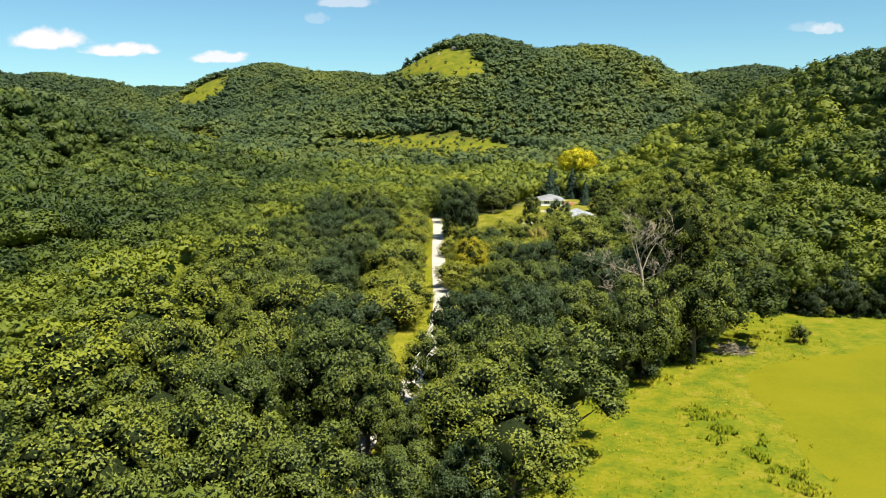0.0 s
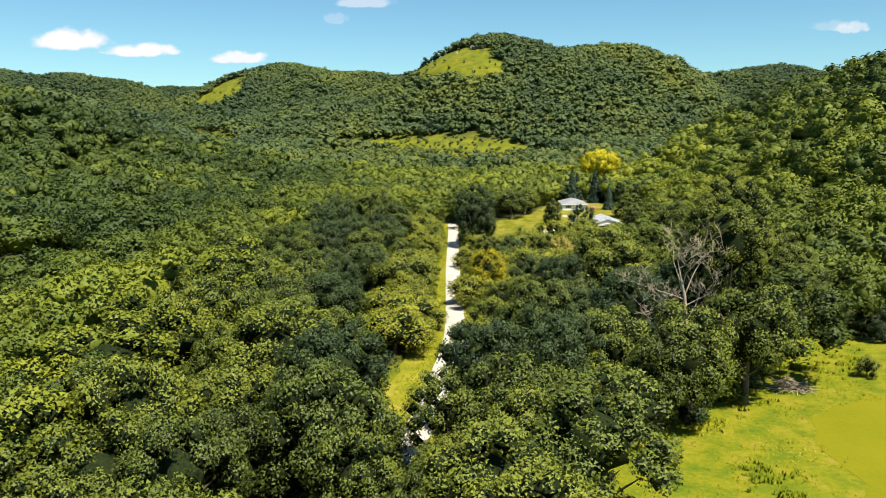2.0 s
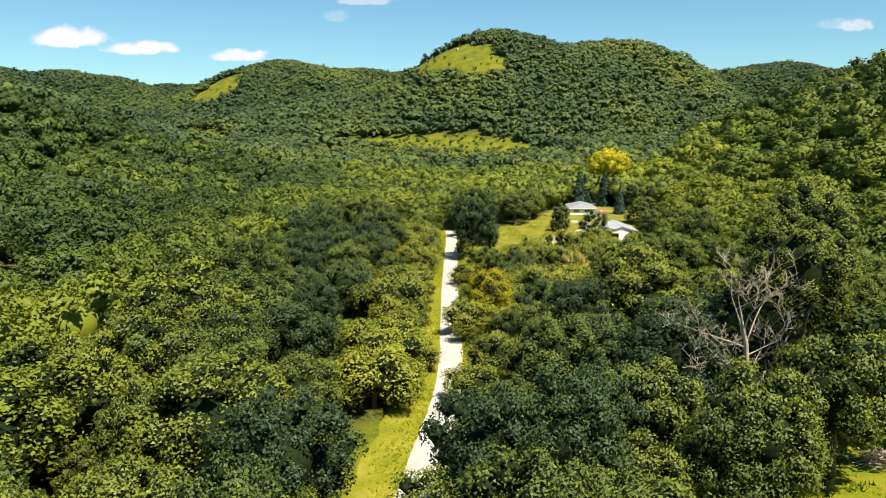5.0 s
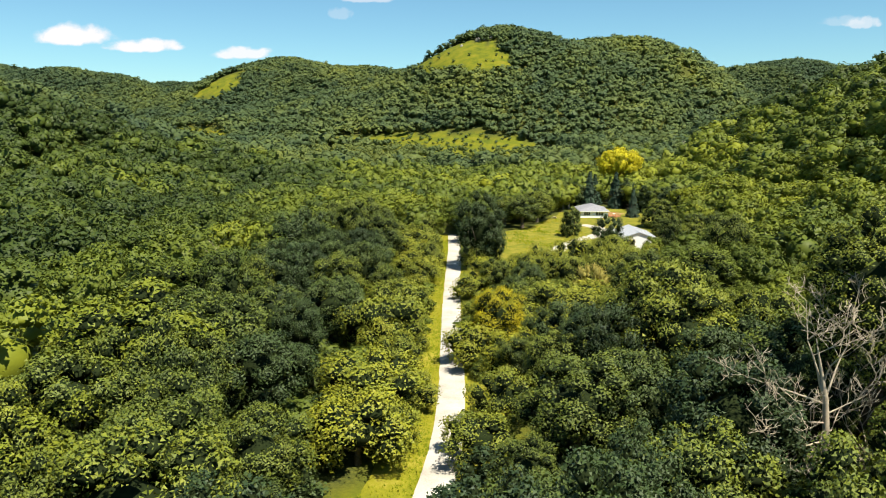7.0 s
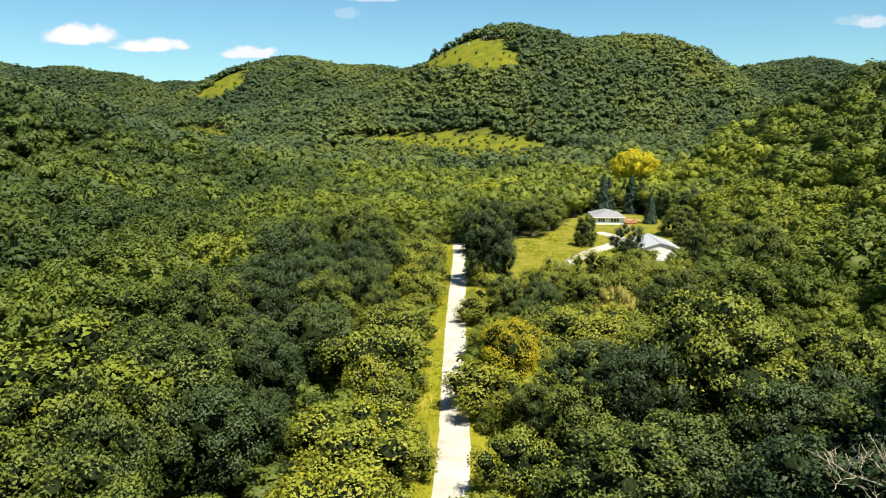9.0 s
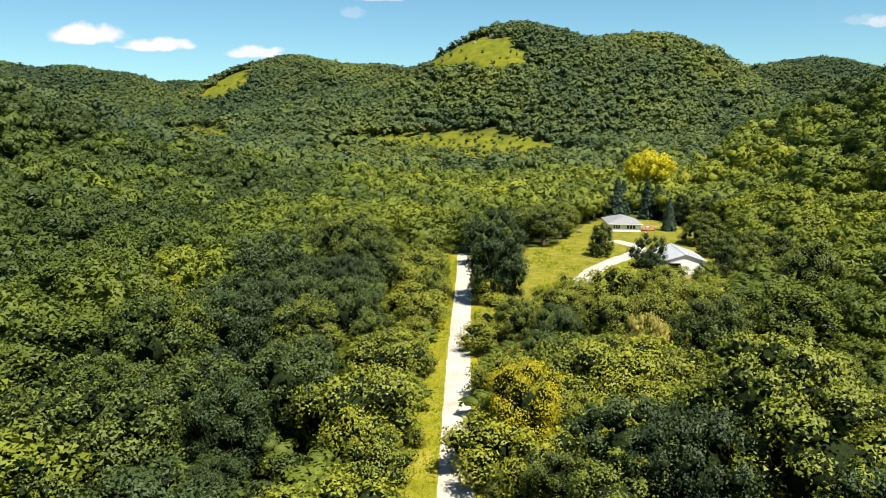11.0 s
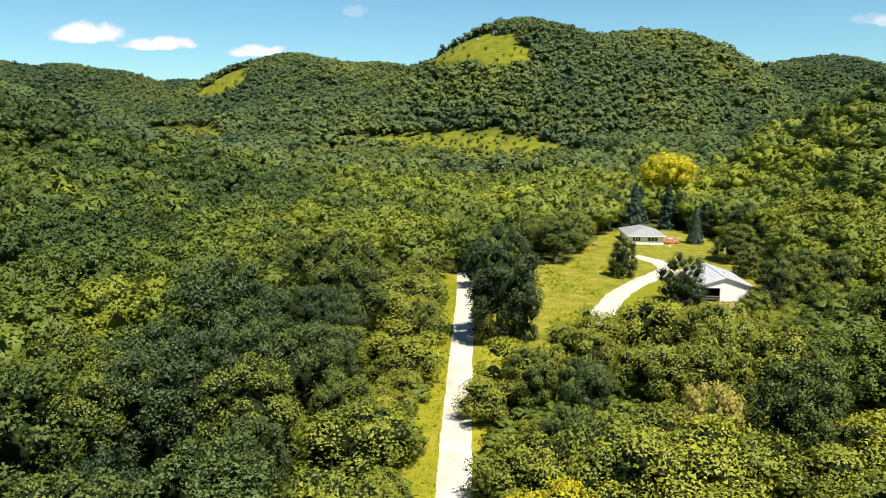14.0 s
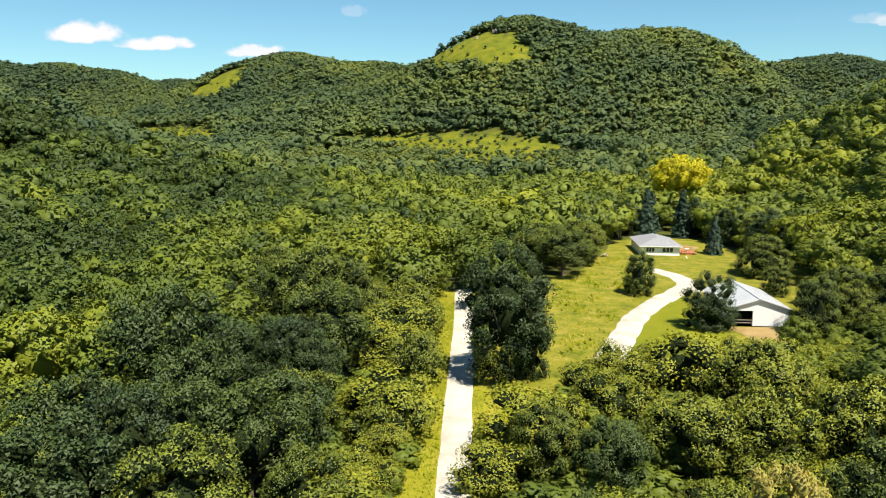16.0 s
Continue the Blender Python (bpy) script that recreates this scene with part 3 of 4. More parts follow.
def hue_field(x, y):
    """Slow drift of leaf colour over the woods."""
    a = np.sin(x / 31 + 2 * np.sin(y / 57)) * np.sin(y / 43 + 1.7 * np.sin(x / 71))
    b = np.sin(x / 13 + y / 19) * np.sin(y / 11 - x / 23)
    return 0.5 + 0.20 * a + 0.10 * b


# leaf litter where the woods stand
wood = np.concatenate([cover(a, b) for a, b in zip(np.array_split(gv[:, 0], 30), np.array_split(gv[:, 1], 30))])
ground_mesh.attributes.new("wooded", "FLOAT", "POINT").data.foreach_set("value", (wood > 0.5).astype(np.float32))

# nearest trees, each a thing of its own
NEAR = (-34, 40, 44, 262)
CROWNS = [crown_mesh(20 + i, 7000, 0.033, M_LEAF, low=0.06, wide=0.47, clumps=(30, 38, 46)[i % 3]) for i in range(6)]
BRIGHT_CROWNS = [crown_mesh(50 + i, 6000, 0.036, M_SHRUB, low=0.04, wide=0.54, clumps=34) for i in range(3)]
DARK_CROWNS = [crown_mesh(40 + i, 7000, 0.033, M_DARKLEAF, low=0.06, wide=0.47, clumps=(32, 40, 48)[i]) for i in range(3)]
BUSHES = [crown_mesh(60 + i, 3200, 0.048, M_SHRUB, low=-0.06, wide=0.62, clumps=14) for i in range(4)]
LANDMARKS = [(-33.3, 205.0, 18.0), (-25.0, 238.0, 16.5), (-28.0, 186.5, 13.4), (-28.0, 77.0, 15.0), (-32.0, 125.5, 14.8), (31.4, 181.5, 13.0), (57.7, 212.5, 16.0), (26.0, 147.5, 17.5), (28.5, 151.5, 15.5), (10.3, 178.0, 8.8), (58.0, 137.0, 13.0)]
SPECIAL = [(x, y, 3.6) for x, y, h in LANDMARKS] + [(37.5, 117, 5), (46.5, 121, 4), (32.5, 116, 3), (4.6, 227.5, 6), (2.6, 225.5, 3), (26, 110, 2.5), (7, 160, 3.5), (23.6, 181.5, 3.8), (33, 278, 4), (40, 253.8, 4)]

for low, step in ((False, 7.9), (True, 4.6)):
    rng = np.random.default_rng(11)
    nx, ny = scatter(NEAR[0], NEAR[1], NEAR[2], NEAR[3], step, rng)
    nh = cover(nx, ny)
    for x, y, h in zip(nx, ny, nh):
        if h <= 0 or (h < 0.6) != low or any(math.hypot(x - a, y - b) < c for a, b, c in SPECIAL):
            continue
        height = h * (random.uniform(10.5, 14.5) if random.random() < 0.62 else random.uniform(6.0, 9.5))
        if 60 < y < 145 and x > 3:
            height *= 1.08
        if x > 22 and 190 < y < 212 and not low:
            height = random.uniform(9.6, 11.2) * (0.85 if x < 27 else 1.0)
        if low:
            tree("shrub", x, y, height * random.uniform(0.85, 1.3), random.uniform(0.9, 1.3), random.choice(BUSHES), "bushy yellow-green shrub growing in the thicket", "shrub", "thicket shrubs")
        elif random.random() < (0.40 if x > 4 and y < 135 else 0.04 if x < -2 and y < 128 else 0.55 if x < -10 and 140 < y < 235 else 0.1 if x > 3 and y > 150 else 0.2):
            tree("tree", x, y, height, random.uniform(0.8, 1.1), random.choice(DARK_CROWNS), "dark green broadleaf tree in the dense woods", "tree", "dark woodland trees")
        elif x > 2 and y > 148 and random.random() < 0.88:
            tree("tree", x, y, height, random.uniform(0.85, 1.2), random.choice(BRIGHT_CROWNS), "bright yellow-green broadleaf tree in the thicket", "tree", "thicket trees")
        else:
            tree("tree", x, y, height, random.uniform(0.8, 1.15), random.choice(CROWNS), "leafy green broadleaf tree in the dense woods", "tree", "woodland trees")

# undergrowth in the canopy's gaps, in dark leaf colour to paint the shade there
UNDER = [crown_mesh(70 + i, 700, 0.10, M_DARKLEAF, low=-0.05, wide=0.66, clumps=9) for i in range(3)]
rng = np.random.default_rng(12)
nx, ny = scatter(NEAR[0], NEAR[1], NEAR[2], 190, 5.6, rng)
for x, y, h in zip(nx, ny, cover(nx, ny)):
    if h >= 0.6:
        tree("bush", x, y, random.uniform(2.0, 3.8), random.uniform(0.9, 1.3), random.choice(UNDER), "undergrowth bush beneath the trees, its leaf green darkened for the gap shade", "bush", "undergrowth bushes")

# the woods beyond, in steps of detail
# leaves, their size, clumps, then how far leaves follow their own tilt, how ruffled they are, and how much the crown shades as one
LEVELS = [(4200, 0.042, 32, 0.5, 0.5, 0.3), (2000, 0.060, 28, 0.45, 0.45, 0.35), (900, 0.090, 20, 0.4, 0.4, 0.5), (420, 0.130, 12, 0.25, 0.3, 0.65), (190, 0.185, 7, 0.2, 0.25, 0.7), (34, 0.42, 3, 0.1, 0.14, 0.6), (30, 0.42, 2, 0.1, 0.14, 0.6)]
MOULDS = []
for li, (n, size, clumps, lean, ruffle, whole) in enumerate(LEVELS):
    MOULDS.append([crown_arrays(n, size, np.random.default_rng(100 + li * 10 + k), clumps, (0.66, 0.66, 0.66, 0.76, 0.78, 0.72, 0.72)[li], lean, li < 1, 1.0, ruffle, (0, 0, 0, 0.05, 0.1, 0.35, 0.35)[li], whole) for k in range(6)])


def woods(name, xs, ys, hs, levels, hues, label, rng, mat, wide=0.42):
    vs, fs, ts, ns, ins, base = [], [], [], [], [], 0
    zs = terrain(xs, ys)
    for x, y, z, h, lv, hue in zip(xs, ys, zs, hs, levels, hues):
        v, t, soft, inner = MOULDS[lv][rng.integers(6)]
        a = rng.uniform(0, 6.283)
        w = h * wide * rng.uniform(0.8, 1.25)
        ca, sa = math.cos(a) * w, math.sin(a) * w
        half = h * 0.47
        vs.append(np.stack([v[:, 0] * ca - v[:, 1] * sa + x, v[:, 0] * sa + v[:, 1] * ca + y, v[:, 2] * half + z + h * 0.52], 1).astype(np.float32))
        turn_c, turn_s = math.cos(a), math.sin(a)
        ns.append(np.stack([soft[:, 0] * turn_c - soft[:, 1] * turn_s, soft[:, 0] * turn_s + soft[:, 1] * turn_c, soft[:, 2]], 1).astype(np.float32))
        fs.append(t + base)
        ins.append(inner)
        ts.append(np.full(len(t), hue, np.float32))
        base += len(v)
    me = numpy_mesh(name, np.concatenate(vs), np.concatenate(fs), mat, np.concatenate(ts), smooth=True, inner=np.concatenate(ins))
    soften(me, np.concatenate(ns))
    return tagged(new(name, me), label, "woods", kind="stuff")


def seen_from(xs, ys, tops, cy, cz=34.0, steps=26):
    """Whether the tops can be seen over the land from a point above the lane."""
    ok = np.ones(len(xs), bool)
    for s in np.linspace(0.15, 0.94, steps):
        px, py = xs * s, cy + (ys - cy) * s
        ok &= (cz + (tops - cz) * s) > terrain(px, py) + np.where(s < 0.85, 4.0, -2.0)
    return ok


def grow(name, x0, x1, y0, y1, step, label, seed, skip=None, only_low=False):
    rng = np.random.default_rng(seed)
    xs, ys = scatter(x0, x1, y0, y1, step, rng)
    keep = (xs > -0.74 * (ys + 30) - 60) & (xs < 0.70 * (ys + 30) + 60)
    if skip:
        keep &= ~((xs > skip[0]) & (xs < skip[1]) & (ys > skip[2]) & (ys < skip[3]))
    xs, ys = xs[keep], ys[keep]
    h = np.concatenate([cover(a, b) for a, b in zip(np.array_split(xs, 40), np.array_split(ys, 40))])
    keep = (h > 0) & (rng.uniform(size=len(h)) > np.where((h < 0.3) & (not only_low), 0.30, 0.0)) & ((h < 0.6) | (not only_low))
    for a, b, c in SPECIAL + [(64.5, 298.5, 5), (62, 358, 4), (62.4, 326, 4), (52, 358, 4), (71, 400, 9), (20, 296, 6), (47.5, 332, 11)]:
        keep &= np.hypot(xs - a, ys - b) > c
    xs, ys, h = xs[keep], ys[keep], h[keep]
    size = h * np.where(rng.uniform(size=len(h)) < 0.25, rng.uniform(12.5, 16.0, len(h)), rng.uniform(6.5, 12.5, len(h)))
    size = np.where(ys > 700, h * 8.6 * np.exp(rng.normal(0, 0.15, len(h))), size)
    belt = (xs > 22) & (xs < 62) & (ys > 188) & (ys < 214)
    size = np.where(belt, rng.uniform(9.8, 11.4, len(h)), size)
    tops = terrain(xs, ys) + size
    near = np.maximum(np.maximum(ys - 130, np.abs(xs) / 0.62), 58)
    lv = np.searchsorted([76, 115, 190, 340, 560], near)
    shown = seen_from(xs, ys, tops, 0.0) | seen_from(xs, ys, tops, 65.0) | seen_from(xs, ys, tops, 130.0)
    wing = (np.abs(xs) > 85) & (ys > 34) & (ys < 600)
    lv = np.where(wing & ~shown, np.maximum(lv, 4), lv)
    shown |= wing
    lv = np.where(shown & (ys > 34), lv, np.where((np.abs(xs) < 150) & (ys < 300), 4, np.where(ys < 700, 4, 6)))
    thin = shown | (rng.uniform(size=len(xs)) < np.where(ys > 800, 0.1, 0.4))
    hue = hue_field(xs, ys) - 0.06 - 0.2 * (ys > 2000)
    hue -= 0.05 * ((xs > 58) & (xs < 170) & (ys > 138) & (ys < 300) & (tops < 26))
    hue -= 0.16 * ((xs > 40) & (ys < 138)) + 0.13 * ((xs > 95) & (tops > 26) & (ys < 480))
    hue += 0.12 * ((xs < -30) & (ys < 130)) - 0.22 * ((xs < -10) & (xs > -44) & (ys > 140) & (ys < 240))
    hue -= 0.12 * ((xs < -75) & (ys > 185) & (ys < 480)) + 0.20 * ((xs < -60) & (ys > 185) & (ys < 480))
    hue += 0.10 * ((np.abs(xs) < 150) & (ys > 262) & (ys < 640)) + np.where(h < 0.7, 0.14, 0.0)
    hue += np.clip((ys - 600) / 300, 0, 1) * (0.24 * np.sin(xs / 83 + 2 * np.sin(ys / 120)) * np.sin(ys / 60 + xs / 140) + 0.10 * np.sin(xs / 23 + ys / 31) - 0.10)
    hue += rng.normal(0, 1, len(xs)) * np.where(ys > 620, 0.11, 0.11)
    return woods(name, xs[thin], ys[thin], size[thin], lv[thin], np.clip(hue, 0.02, 0.98)[thin], label, rng, M_WOODS if y0 < 400 else M_HAZY_FARWOODS, 0.54 if y0 < 400 else 0.60)


grow("valley_woods", -330, 330, -30, 480, 8.2, "dense mixed green woods filling the valley floor", 21, NEAR)
grow("valley_thicket", 34, 76, 140, 270, 5.0, "bushy yellow-green thicket on the valley floor", 24, NEAR, True)
grow("slope_woods", 80, 270, 180, 560, 9.0, "dense green woods on the valley side", 26)
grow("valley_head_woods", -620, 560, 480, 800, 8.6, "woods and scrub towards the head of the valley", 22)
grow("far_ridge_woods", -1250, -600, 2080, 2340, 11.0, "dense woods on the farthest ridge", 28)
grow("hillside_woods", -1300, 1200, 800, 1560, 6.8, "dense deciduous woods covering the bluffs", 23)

rng = np.random.default_rng(27)
ux, uy = scatter(1, 70, 150, 250, 3.4, rng)
uh = cover(ux, uy)
keep = (uh > 0)
for a, b, c in SPECIAL:
    keep &= np.hypot(ux - a, uy - b) > c
ux, uy = ux[keep], uy[keep]
woods("thicket_undergrowth", ux, uy, rng.uniform(1.8, 3.4, len(ux)), np.full(len(ux), 4), np.clip(rng.normal(0.42, 0.12, len(ux)), 0, 1), "low green scrub filling the gaps of the thicket", rng, M_WOODS, 0.75)
ux, uy = scatter(-34, -4, 130, 262, 3.8, rng)
uh = cover(ux, uy)
ux, uy = ux[uh > 0], uy[uh > 0]
woods("lane_undergrowth", ux, uy, rng.uniform(1.8, 3.4, len(ux)), np.full(len(ux), 4), np.clip(rng.normal(0.36, 0.12, len(ux)), 0, 1), "low green scrub under the trees beside the lane", rng, M_WOODS, 0.75)


# ---- single trees of the yard and the lane ----
def spruce_mesh(seed):
    """A conifer one unit high: tiers of drooping needle boughs."""
    rng = np.random.default_rng(seed)
    pts, nor = [], []
    for z in np.linspace(0.06, 0.97, 26):
        reach = 0.25 * (1 - z) ** 0.85 + 0.012
        count = int(14 + 60 * reach / 0.25)
        a = rng.uniform(0, 6.283, count)
        r = reach * rng.uniform(0.25, 1.05, count)
        zz = z - r * 0.35 + rng.normal(0, 0.008, count)
        pts.append(np.stack([np.cos(a) * r, np.sin(a) * r, zz], 1))
        nor.append(np.stack([np.cos(a) * 0.6, np.sin(a) * 0.6, np.full(count, 0.7)], 1))
    pts, nor = np.concatenate(pts), unit(np.concatenate(nor))
    v, f = leaves(pts, unit(nor + rng.normal(size=nor.shape) * 0.3), np.full(len(pts), 0.06) * rng.uniform(0.7, 1.4, len(pts)), rng)
    return soften(numpy_mesh("crown", v, f, M_SPRUCE, smooth=True), np.repeat(nor, 3, axis=0))


def limb_tree(seed, spread_out, depth, start, radius, up=0.25):
    """Bare branching wood: limbs that fork again and again."""
    r = random.Random(seed)
    verts, faces = [], []

    def grow_limb(p, d, length, rad, level):
        pts, radii = [p], [rad]
        q, way = Vector(p), Vector(d)
        steps = 4
        for i in range(steps):
            way = (way + Vector((r.uniform(-1, 1), r.uniform(-1, 1), r.uniform(-0.6, 0.9))) * 0.22).normalized()
            q = q + way * (length / steps)
            pts.append(tuple(q))
            radii.append(max(rad * (1 - 0.62 * (i + 1) / steps), 0.018))
        tube(verts, faces, pts, radii, 6 if level == 0 else 4)
        if level < depth:
            for k in range(3 if level else 4):
                at = Vector(pts[r.choice((2, 3, 4))])
                side = Vector((r.uniform(-1, 1), r.uniform(-1, 1), r.uniform(-0.25, 0.8))).normalized()
                grow_limb(tuple(at), (way * 0.55 + side * spread_out).normalized(), length * r.uniform(0.45, 0.72), max(radii[-1] * 0.9, rad * 0.34, 0.028), level + 1)

    for p, d, length, rad in start:
        grow_limb(p, Vector(d).normalized(), length, rad, 0)
    return numpy_mesh("branches", np.array(verts), np.array(faces), M_DEAD, smooth=True)


def dead_tree(x, y, height, seed):
    """A leafless tree: a bleached trunk and wide bare limbs."""
    root = new("dead_tree")
    root.matrix_basis = pose(x, y, float(terrain(x, y)))
    k = height
    verts, faces = [], []
    tube(verts, faces, [(0.9, 0, -0.3), (0.7, 0, k * 0.2), (0.4, 0.1, k * 0.42), (0, 0, k * 0.62), (-0.7, -0.2, k * 0.76), (-1.2, -0.1, k * 0.88)], [0.42, 0.36, 0.31, 0.24, 0.12, 0.03], 9)
    mesh_part("trunk", numpy_mesh("trunk", np.array(verts), np.array(faces), M_DEAD, smooth=True), root)
    start = [((0, 0, k * 0.62), (-0.5, -0.1, 0.85), k * 0.26, 0.12), ((0, 0, k * 0.60), (-0.9, 0.1, 0.42), k * 0.25, 0.11), ((0, 0, k * 0.63), (0.3, 0.3, 0.9), k * 0.26, 0.10),
             ((0.2, 0, k * 0.52), (-0.95, -0.3, 0.15), k * 0.22, 0.09), ((0.3, 0, k * 0.44), (-0.85, -0.4, -0.2), k * 0.22, 0.09), ((0.2, 0, k * 0.56), (0.9, -0.2, 0.5), k * 0.18, 0.08),
             ((0.3, 0, k * 0.46), (0.5, 0.7, 0.3), k * 0.18, 0.08), ((-0.3, 0, k * 0.68), (-0.2, -0.5, 0.9), k * 0.22, 0.09), ((0.5, 0, k * 0.34), (-0.8, -0.5, -0.1), k * 0.18, 0.07), ((0.6, 0, k * 0.3), (0.8, -0.4, 0.2), k * 0.16, 0.06)]
    mesh_part("branch", limb_tree(seed, 0.72, 4, start, 0.2), root)
    return tagged(root, "tall dead tree with bleached bare branches at the wood's edge", "tree")


dead_tree(30.3, 111.0, 19.5, 5)
snag = new("dead_tree")
snag.matrix_basis = pose(36.0, 113.0, 0)
mesh_part("branch", limb_tree(12, 0.62, 3, [((0, 0, -0.2), (0.05, 0, 1), 6.5, 0.15), ((0, 0, 2.5), (-0.5, -0.3, 0.8), 4.0, 0.09), ((0, 0, 3), (0.5, -0.2, 0.8), 4.2, 0.09)], 0.1), snag)
tagged(snag, "low leafless snag beside the tall dead tree", "tree")
small = new("dead_tree")
small.matrix_basis = pose(-50, 194, 0)
mesh_part("branch", limb_tree(8, 0.6, 3, [((0, 0, 0), (0.1, 0, 1), 5.5, 0.16), ((0, 0, 1), (-0.4, 0.2, 1), 5.5, 0.12), ((0, 0, 1), (0.4, -0.2, 1), 6, 0.12)], 0.1), small)
tagged(small, "small leafless grey tree standing among green woods", "tree")

GOLD_CROWN = crown_mesh(81, 6500, 0.040, M_GOLD, low=0.24, wide=0.50, clumps=44, shade_core=False)
GOLDGREEN_CROWN = crown_mesh(82, 7000, 0.034, M_GOLDGREEN, low=0.05, wide=0.42, clumps=30)
TAN_CROWN = crown_mesh(83, 5200, 0.036, M_TAN, low=0.0, wide=0.6, clumps=44, shade_core=False)
YARD_CROWNS = [crown_mesh(84 + i, 8000, 0.034, mat, low=-0.42, wide=0.44, clumps=60) for i, mat in enumerate((M_LEAF, M_DARKLEAF, M_DARKLEAF, M_LEAF))]
ROADSIDE_CROWN = crown_mesh(88, 8000, 0.032, M_DARKLEAF, low=-0.15, wide=0.35, clumps=60)
tree("tree", 4.6, 226.5, 19.8, 1.0, ROADSIDE_CROWN, "tall dark green tree overhanging the gravel lane", turn=40)
tree("tree", 7.6, 227.5, 12.0, 0.62, YARD_CROWNS[2], "dark green tree crowded beside the gravel lane", turn=140)
tree("tree", 5.6, 231.5, 14.0, 0.7, DARK_CROWNS[2], "dark green tree crowded beside the gravel lane", turn=300)
tree("shrub", 2.9, 223.6, 5.6, 0.72, BUSHES[0], "rounded bright green young tree beside the gravel lane", "shrub", turn=10)
tree("tree", 33.0, 278.8, 10.3, 0.85, YARD_CROWNS[0], "slender olive-green tree on the house lawn", turn=70)
tree("tree", 40.0, 253.8, 10.6, 1.02, YARD_CROWNS[2], "dark green round tree beside the white barn", turn=200)
tree("tree", 65.0, 299.0, 10.5, 1.4, YARD_CROWNS[3], "broad green tree on the yard's edge", turn=30)
tree("tree", 60.5, 280.0, 7.5, 1.0, YARD_CROWNS[0], "small green tree behind the barn", turn=110)
tree("tree", 20.0, 297.0, 11.5, 1.35, CROWNS[0], "broad green tree at the yard's far edge", turn=15)
tree("tree", 14.5, 302.0, 11.0, 1.2, CROWNS[3], "broad green tree at the yard's far edge", turn=95)
tree("tree", 26.0, 312.0, 11.5, 1.3, CROWNS[5], "broad green tree at the yard's far edge", turn=255)
tree("tree", -8.5, 82.5, 9.2, 1.0, YARD_CROWNS[0], "leafy green tree beside the bend of the lane", turn=25)
tree("tree", -11.5, 89.0, 8.4, 1.0, YARD_CROWNS[3], "leafy green tree beside the bend of the lane", turn=165)
tree("tree", 6.0, 158.5, 11.0, 0.95, GOLDGREEN_CROWN, "green tree with yellowing leaves beside the lane", turn=60)
tree("tree", 71.0, 400.0, 23.5, 1.0, GOLD_CROWN, "large bright yellow tree behind the house", turn=20)
tree("shrub", 23.6, 181.5, 9.8, 0.62, TAN_CROWN, "withered tan shrub among green shrubs", "shrub", turn=0)
tree("shrub", 57.0, 114.5, 3.2, 0.85, BUSHES[2], "low green bush standing in the field grass", "shrub", turn=0)
COTTONWOOD_CROWN = crown_mesh(95, 15000, 0.021, M_LEAF, low=0.26, wide=0.26, clumps=110)
tree("tree", 37.5, 117.0, 29.0, 1.0, COTTONWOOD_CROWN, "very tall spreading green tree at the wood's edge", turn=70)
tree("tree", 46.5, 121.5, 20.5, 1.05, COTTONWOOD_CROWN, "tall spreading green tree at the wood's edge", turn=190)
tree("tree", 32.5, 116.5, 15.0, 1.0, COTTONWOOD_CROWN, "green tree growing behind the dead tree", turn=310)
for i, (x, y, h) in enumerate(LANDMARKS):
    dark = i in (0, 2, 9)
    tree("tree", x, y, h, random.uniform(0.82, 0.95), (DARK_CROWNS if dark else CROWNS)[i % 3], "tall dark green tree standing over the canopy" if dark else "tall rounded green tree standing over the canopy", "tree", "tall canopy trees")
# trees and bushes that close the wood's edge towards the field
EDGE = [(3.0, 57), (5.2, 63), (8.0, 69), (11.0, 75), (12.8, 81), (13.5, 87), (18.0, 92.5), (23.5, 96.5), (28.5, 101), (34.0, 105), (38.5, 110), (42.0, 115.5), (45.0, 121), (48.0, 127), (52.5, 132.5), (57.5, 136), (63, 134), (69, 131.5), (75, 131.5), (81, 130.5), (87, 128.5), (93, 126)]
for i, (x, y) in enumerate(EDGE):
    # from index 12 on, dark leaves paint in the row's shaded faces
    crown = YARD_CROWNS[(1, 0, 2, 1, 3)[i % 5] if i < 12 else 1 + i % 2]
    tree("tree", x - 1.2, y + 1.4, (9.5, 7.2, 10.5, 8.0)[i % 4], random.uniform(0.85, 1.1), crown, "leafy tree with low boughs at the field's edge", "tree", "field edge trees")
    if i % 2:
        tree("shrub", x + 0.9, y - 0.6, random.uniform(1.8, 3.2), random.uniform(0.8, 1.1), BUSHES[i % 4], "low green bush along the field's edge", "shrub", "field edge bushes")
# tall dark trees that close the yard on its far side
BACK = [(82, 276), (85, 283), (86, 291), (84, 300), (82, 309), (79, 317), (76, 325), (75, 334), (73, 343), (71, 352), (68, 361), (47, 362), (38, 361), (33, 352), (30, 343), (28, 333), (25, 323)]
for i, (x, y) in enumerate(BACK):
    tree("tree", x, y, (12.0, 10.0, 13.0, 11.0)[i % 4], random.uniform(0.95, 1.2), YARD_CROWNS[(1, 2, 0, 2, 3)[i % 5]], "full green tree closing the house yard", "tree", "yard edge trees")
tree("tree", 55.2, 250.2, 11.8, 0.85, YARD_CROWNS[0], "tall leafy green tree beside the barn's corner", turn=80)
